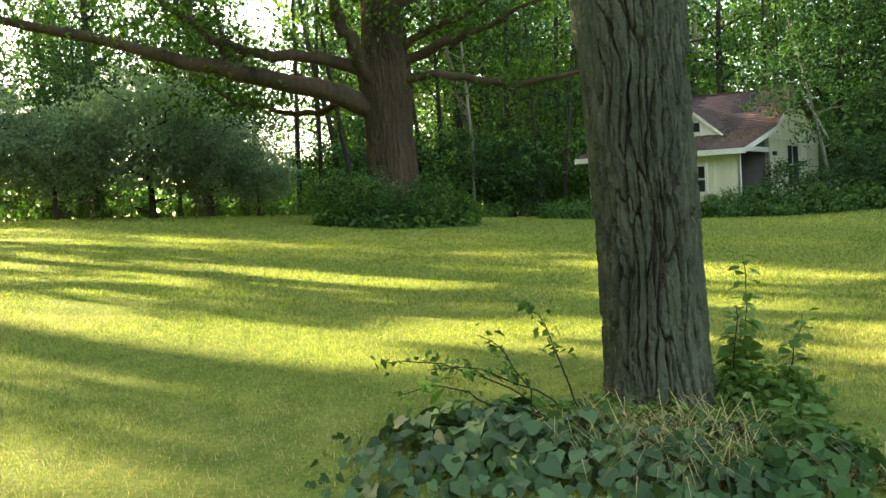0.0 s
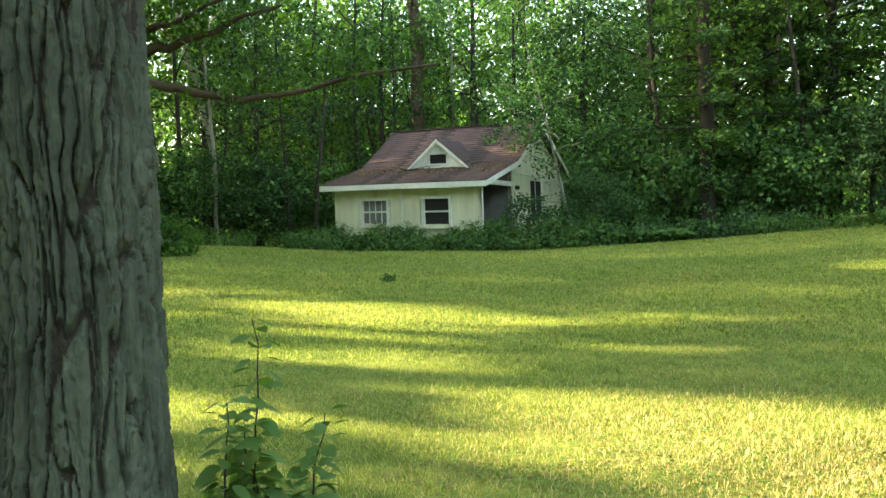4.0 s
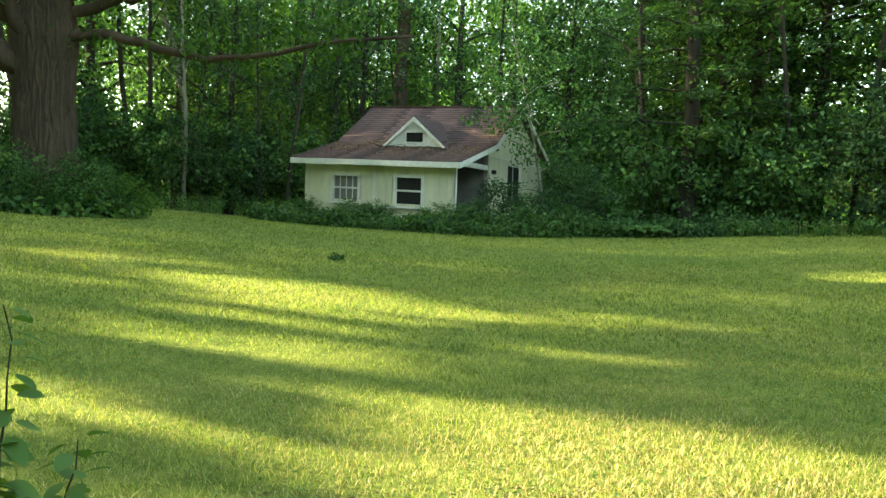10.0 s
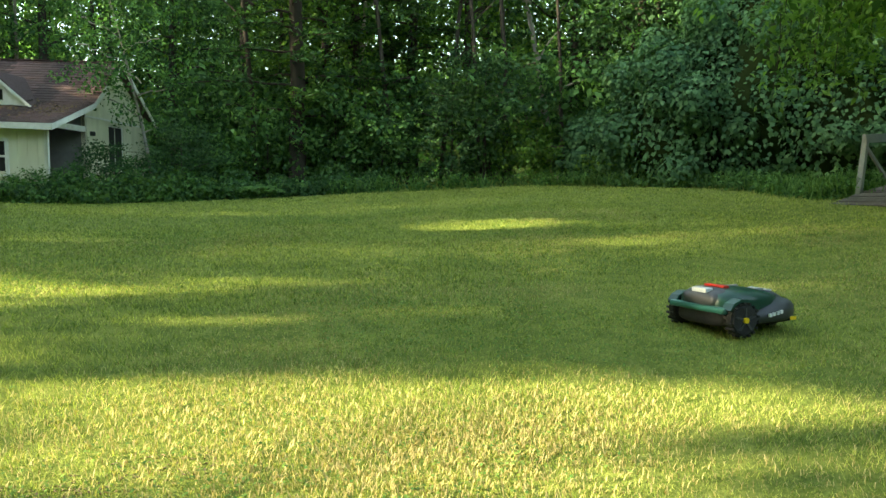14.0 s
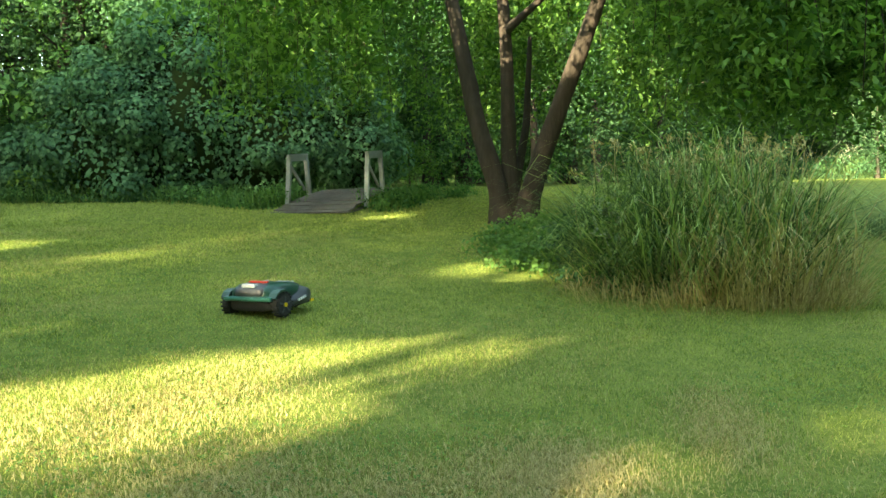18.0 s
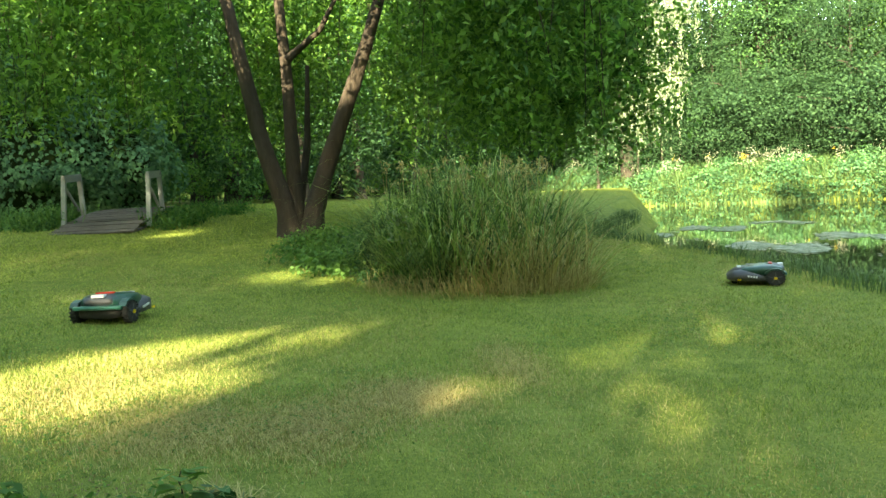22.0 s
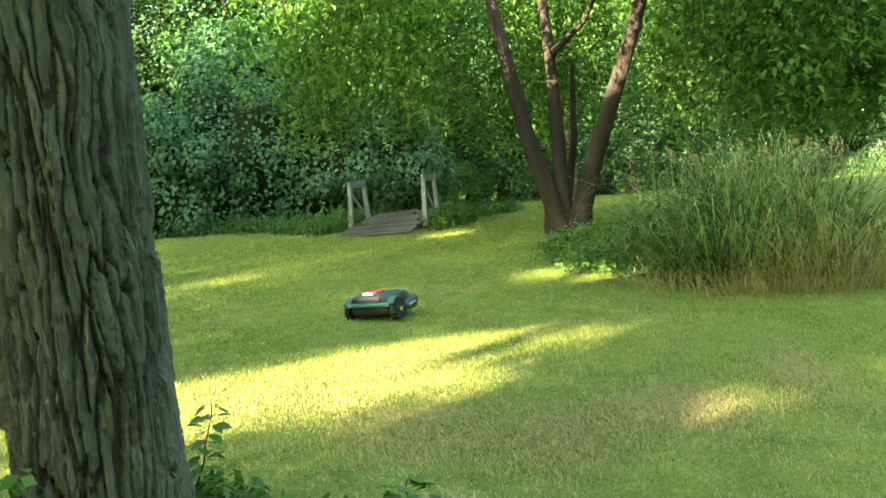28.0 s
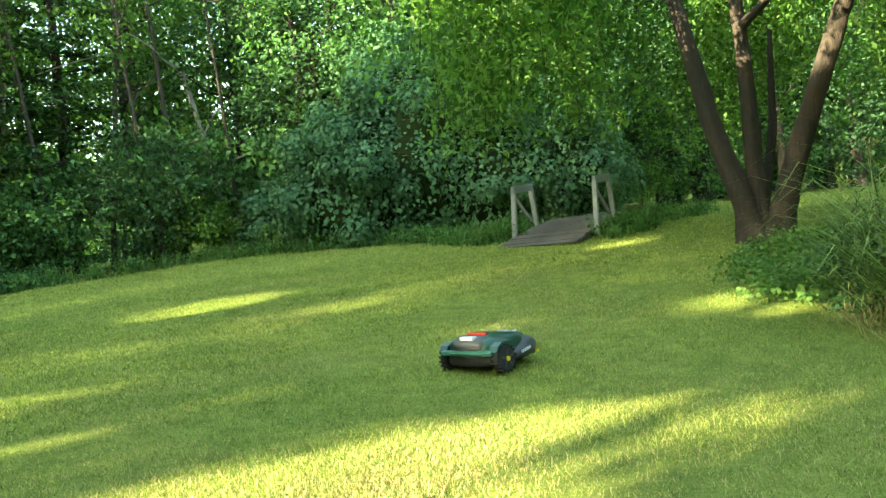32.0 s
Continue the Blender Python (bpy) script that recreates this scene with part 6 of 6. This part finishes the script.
# ---- the grass ----
def lawn_grass():
    g = np.random.default_rng(101)
    n = 1500000
    x = g.uniform(-7, 18, n)
    y = g.uniform(-3, 19, n)
    d = np.minimum(np.hypot(x - 3.9, y - 5), np.hypot(x - 0.9, y - 5.5))
    ok = (g.random(n) < np.clip(4.6 / (d + 0.3), 0.1, 1) ** 1.6) & (basin(x, y) < 0.05)
    x, y, d = x[ok], y[ok], d[ok]
    p = np.stack([x, y, ground(x, y) - 0.005], 1)
    m = len(p)
    a = g.uniform(0, 2 * np.pi, m)
    s = np.stack([np.cos(a), np.sin(a), np.zeros(m)], 1)
    w = (0.0009 + 0.00036 * d)[:, None]
    h = (0.03 * g.uniform(0.5, 1.5, m))[:, None] * (1 + 0.35 * np.sin(x * 2.1) * np.sin(y * 1.7))[:, None]
    lean = g.standard_normal((m, 3)) * np.array([1, 1, 0]) * 0.55 * h
    v = np.stack([p - s * w, p + s * w, p + lean + np.array([0, 0, 1.0]) * h], 1).reshape(-1, 3)
    f = np.arange(m * 3).reshape(-1, 3)
    tagged(link_mesh("lawn_grass", v, f, GRASS), "short mown grass with dry blades", "grass", kind="stuff")
    n = 420000
    x, y = g.uniform(-14, 34, n), g.uniform(2, 33, n)
    off = (y > 11) | (x > 17)
    x, y = x[off], y[off]
    ok = basin(x, y) < 0.05
    p = np.stack([x, y, ground(x, y) - 0.005], 1)[ok]
    m = len(p)
    a = g.uniform(0, 2 * np.pi, m)
    s = np.stack([np.cos(a), np.sin(a), np.zeros(m)], 1)
    h = (0.035 * g.uniform(0.5, 1.5, m))[:, None]
    v = np.stack([p - s * 0.008, p + s * 0.008, p + g.standard_normal((m, 3)) * np.array([1, 1, 0]) * 0.5 * h + np.array([0, 0, 1.0]) * h], 1).reshape(-1, 3)
    tagged(link_mesh("distant_grass", v, np.arange(m * 3).reshape(-1, 3), GRASS), "mown grass of the lawn farther off", "grass", kind="stuff")
    n = 330000
    x, y = g.uniform(-6, 17, n), g.uniform(-2, 18, n)
    dry = np.sin(x * 0.8 + 1.1) * np.sin(y * 1.3 - 0.4) + 0.5 * np.sin(x * 2.3 + y) * np.sin(y * 3.1) + g.normal(0, 0.3, n)
    for px, py, r in ((5.4, 7.5, 1.1), (7.0, 6.0, 1.2), (5.0, 5.3, 0.9), (8.6, 5.2, 1.0), (6.2, 9.6, 0.8), (4.0, 9.4, 0.7)):
        dry = dry + 1.1 * np.exp(-((x - px) / r) ** 2 - ((y - py) / (0.6 * r)) ** 2)
    ok = (dry + 0.35 * (g.random(n) < 0.25) > 0.38) & (basin(x, y) < 0.05)
    p = np.stack([x[ok], y[ok], ground(x[ok], y[ok]) - 0.003], 1)
    blades(g, p, 0.03, 0.0019, 1.3, STRAW, "dry_lawn_grass", "straw-coloured dry grass in the lawn", "dry grass", "stuff")
    worn = []
    for px, py, rx, ry, n in ((5.0, 6.65, 0.7, 0.55, 9000), (4.95, 5.85, 0.7, 0.35, 6000), (5.65, 5.2, 0.55, 0.45, 7000), (6.3, 7.7, 1.3, 0.7, 8000), (6.7, 4.3, 0.9, 0.3, 4000), (5.7, 8.8, 1.2, 0.6, 2500)):
        worn.append(np.array([px, py]) + g.standard_normal((n, 2)) * np.array([rx, ry]) * 0.6)
    x, y = np.concatenate(worn).T
    blades(g, np.stack([x, y, ground(x, y) - 0.003], 1), 0.034, 0.0024, 1.1, STRAW, "dry_lawn_grass", "bleached dry grass on worn spots of the lawn", "dry grass", "stuff")
    n = 110000
    x, y = g.uniform(-6, 16, n), g.uniform(-2, 20, n)
    patch = np.sin(x * 1.1 + 2) * np.sin(y * 0.9 + x * 0.3) + 0.4 * np.sin(x * 3.1) * np.sin(y * 2.7)
    ok = (patch + g.normal(0, 0.25, n) > 0.3) & (basin(x, y) < 0.05)
    p = np.stack([x[ok], y[ok], ground(x[ok], y[ok]) + 0.03], 1)
    v, f = leaves(np.repeat(p, 3, 0) + g.standard_normal((ok.sum() * 3, 3)) * np.array([0.009, 0.009, 0.004]), 0.016, g, None, 0, 0.9, 0.25)
    tagged(link_mesh("clover", v, f, CLOVER), "patches of clover in the lawn", "clover", kind="stuff")


lawn_grass()
g = np.random.default_rng(111)
p = scatter(g, 12, 4.8, 17.35, 0.1, 0.1)
v, f = clumps(g, p + np.array([0, 0, 0.06]), 0.1, 7, 0.06)
tagged(link_mesh("weed_tuft", v, f, LEAF_IVY), "dark leafy weed standing in the lawn", "weed")


# worn spots with leaf litter in the lawn
g = np.random.default_rng(115)
c = np.concatenate([scatter(g, n_, x, y, rx, ry) for x, y, rx, ry, n_ in ((4.25, 8.1, 0.5, 0.2, 260), (5.0, 8.15, 0.35, 0.18, 130), (3.7, 6.9, 0.6, 0.3, 260), (12.9, 5.7, 1.5, 0.35, 500), (5.2, 5.3, 0.6, 0.35, 160))])
c[:, 2] += 0.022
v, f = leaves(c, 0.024, g, None, 0, 0.4, 0.2)
tagged(link_mesh("leaf_litter", v, f, SOIL), "brown leaf litter on worn spots of the lawn", "leaf litter", kind="stuff")


# the far bank with tall grass and wildflowers
def bank():
    g = np.random.default_rng(121)
    n = 14000
    y = g.uniform(-38, 0.5, n)
    u = -1.5 + 9.5 * g.random(n) ** 1.15
    x = 55 + 1.1 * (y + 11) + 0.8 * np.sin(y * 0.6) + u
    p = np.stack([x, y, np.maximum(ground(x, y), WATER_Z)], 1)
    blades(g, p, 0.8, 0.03, 0.9, REED, "bank_grass", "tall grass on the far bank of the pond", "tall grass", "stuff")
    ye, ue = g.uniform(-38, 0.5, 7000), g.uniform(-1.9, 0.6, 7000)
    xe = 55 + 1.1 * (ye + 11) + 0.8 * np.sin(ye * 0.6) + ue
    blades(g, np.stack([xe, ye, np.maximum(ground(xe, ye), WATER_Z)], 1), 0.42, 0.03, 1.0, REED, "bank_edge_grass", "drooping grass at the water's edge of the far bank", "grass", "stuff")
    c = p[g.random(n) < 0.5]
    c = c + np.stack([0 * c[:, 0], 0 * c[:, 0], 0.9 * g.random(len(c)) * (0.6 + 0.4 * np.sin(c[:, 1] * 1.1 + c[:, 0]))], 1)
    v, f = clumps(g, c[::6] + np.array([0.3, 0, 0.2]), 0.5, 16, 0.17)
    tagged(link_mesh("bank_herbs", v, f, LEAF_WOOD), "light green herbs on the far bank", "weeds", kind="stuff")
    v, f = clumps(g, c, 0.45, 12, 0.17)
    tagged(link_mesh("bank_weeds", v, f, LEAF_VINE), "leafy green weeds on the far bank", "weeds", kind="stuff")
    hi = (u > 1.5) & (np.sin(y * 0.9) + np.sin(y * 2.3 + x) > -0.4)
    q = p[hi & (g.random(n) < 0.16)]
    q = q + np.stack([0 * q[:, 0], 0 * q[:, 0], 0.8 + 0.6 * g.random(len(q))], 1)
    v, f = clumps(g, q, 0.3, 8, 0.07)
    tagged(link_mesh("bank_flowers", v, f, FLOWER), "white wildflowers on the far bank", "wildflowers", kind="stuff")
    q = p[hi & (g.random(n) < 0.006)] + np.array([0, 0, 1.0])
    v, f = clumps(g, q, 0.25, 7, 0.1)
    tagged(link_mesh("yellow_flowers", v, f, YELLOW), "yellow wildflowers on the far bank", "wildflowers", kind="stuff")
    n = 1500
    x = g.uniform(9, 22, n)
    y = np.where(x < 18, -1.8 + 0.19 * (x - 9), -0.1 - 0.31 * (x - 18)) + 0.35 * np.sin(x * 0.8) + g.uniform(-0.15, 0.5, n)
    p = np.stack([x, y, np.maximum(ground(x, y), WATER_Z - 0.05)], 1)
    blades(g, p, 0.26, 0.006, 0.9, REED, "shore_grass", "grass along the near shore of the pond", "grass", "stuff")



bank()
# a pale weeping willow on the far side
def willow():
    g = np.random.default_rng(131)
    x, y = 55.6, -12.0
    z = ground_z(x, y)
    t = thing("weeping_willow", pose(x, y, z), "pale weeping willow in the sun beside the pond", "tree")
    v, f = tube(np.array([(0, 0, 0), (0.2, 0, 5), (0.1, 0.3, 13), (0.3, 0.2, 21)]), (0.5, 0.4, 0.3, 0.1), 12)
    link_mesh("trunk", v, f, BARK_WOOD, t, True)
    cs, boughs = [], []
    for k in range(60):
        zt = 5.0 + 17.0 * (k + g.random()) / 60
        a = k * 2.4 + g.normal(0, 0.3)
        r = (2.4 + 0.38 * (zt - 4)) * g.uniform(0.75, 1.08)
        tip = np.array([math.cos(a) * r, math.sin(a) * r, zt])
        line = curve((0, 0, zt - 2.2), tip, 1.2, 8, 0.08, k)
        boughs.append(tube(line, np.linspace(0.12, 0.02, 8), 5))
        for _ in range(20):
            q = line[g.integers(3, 8)] + g.standard_normal(3) * np.array([0.5, 0.5, 0.25])
            drop = min(q[2] - 1.2, g.uniform(1.2, 3.8))
            s = np.sort(g.random(44))
            cs.append(np.stack([q[0] + 0.12 * np.sin(s * 5), q[1] + 0 * s, q[2] - s * drop], 1) + g.standard_normal((44, 3)) * 0.06)
    for v, f in boughs:
        link_mesh("bough", v, f, BARK_WOOD, t, True)
    v, f = leaves(np.concatenate(cs), 0.22, g, None, 1.6, 0.24, 1.0)
    link_mesh("crown", v, f, LEAF_WILLOW, t)


willow()
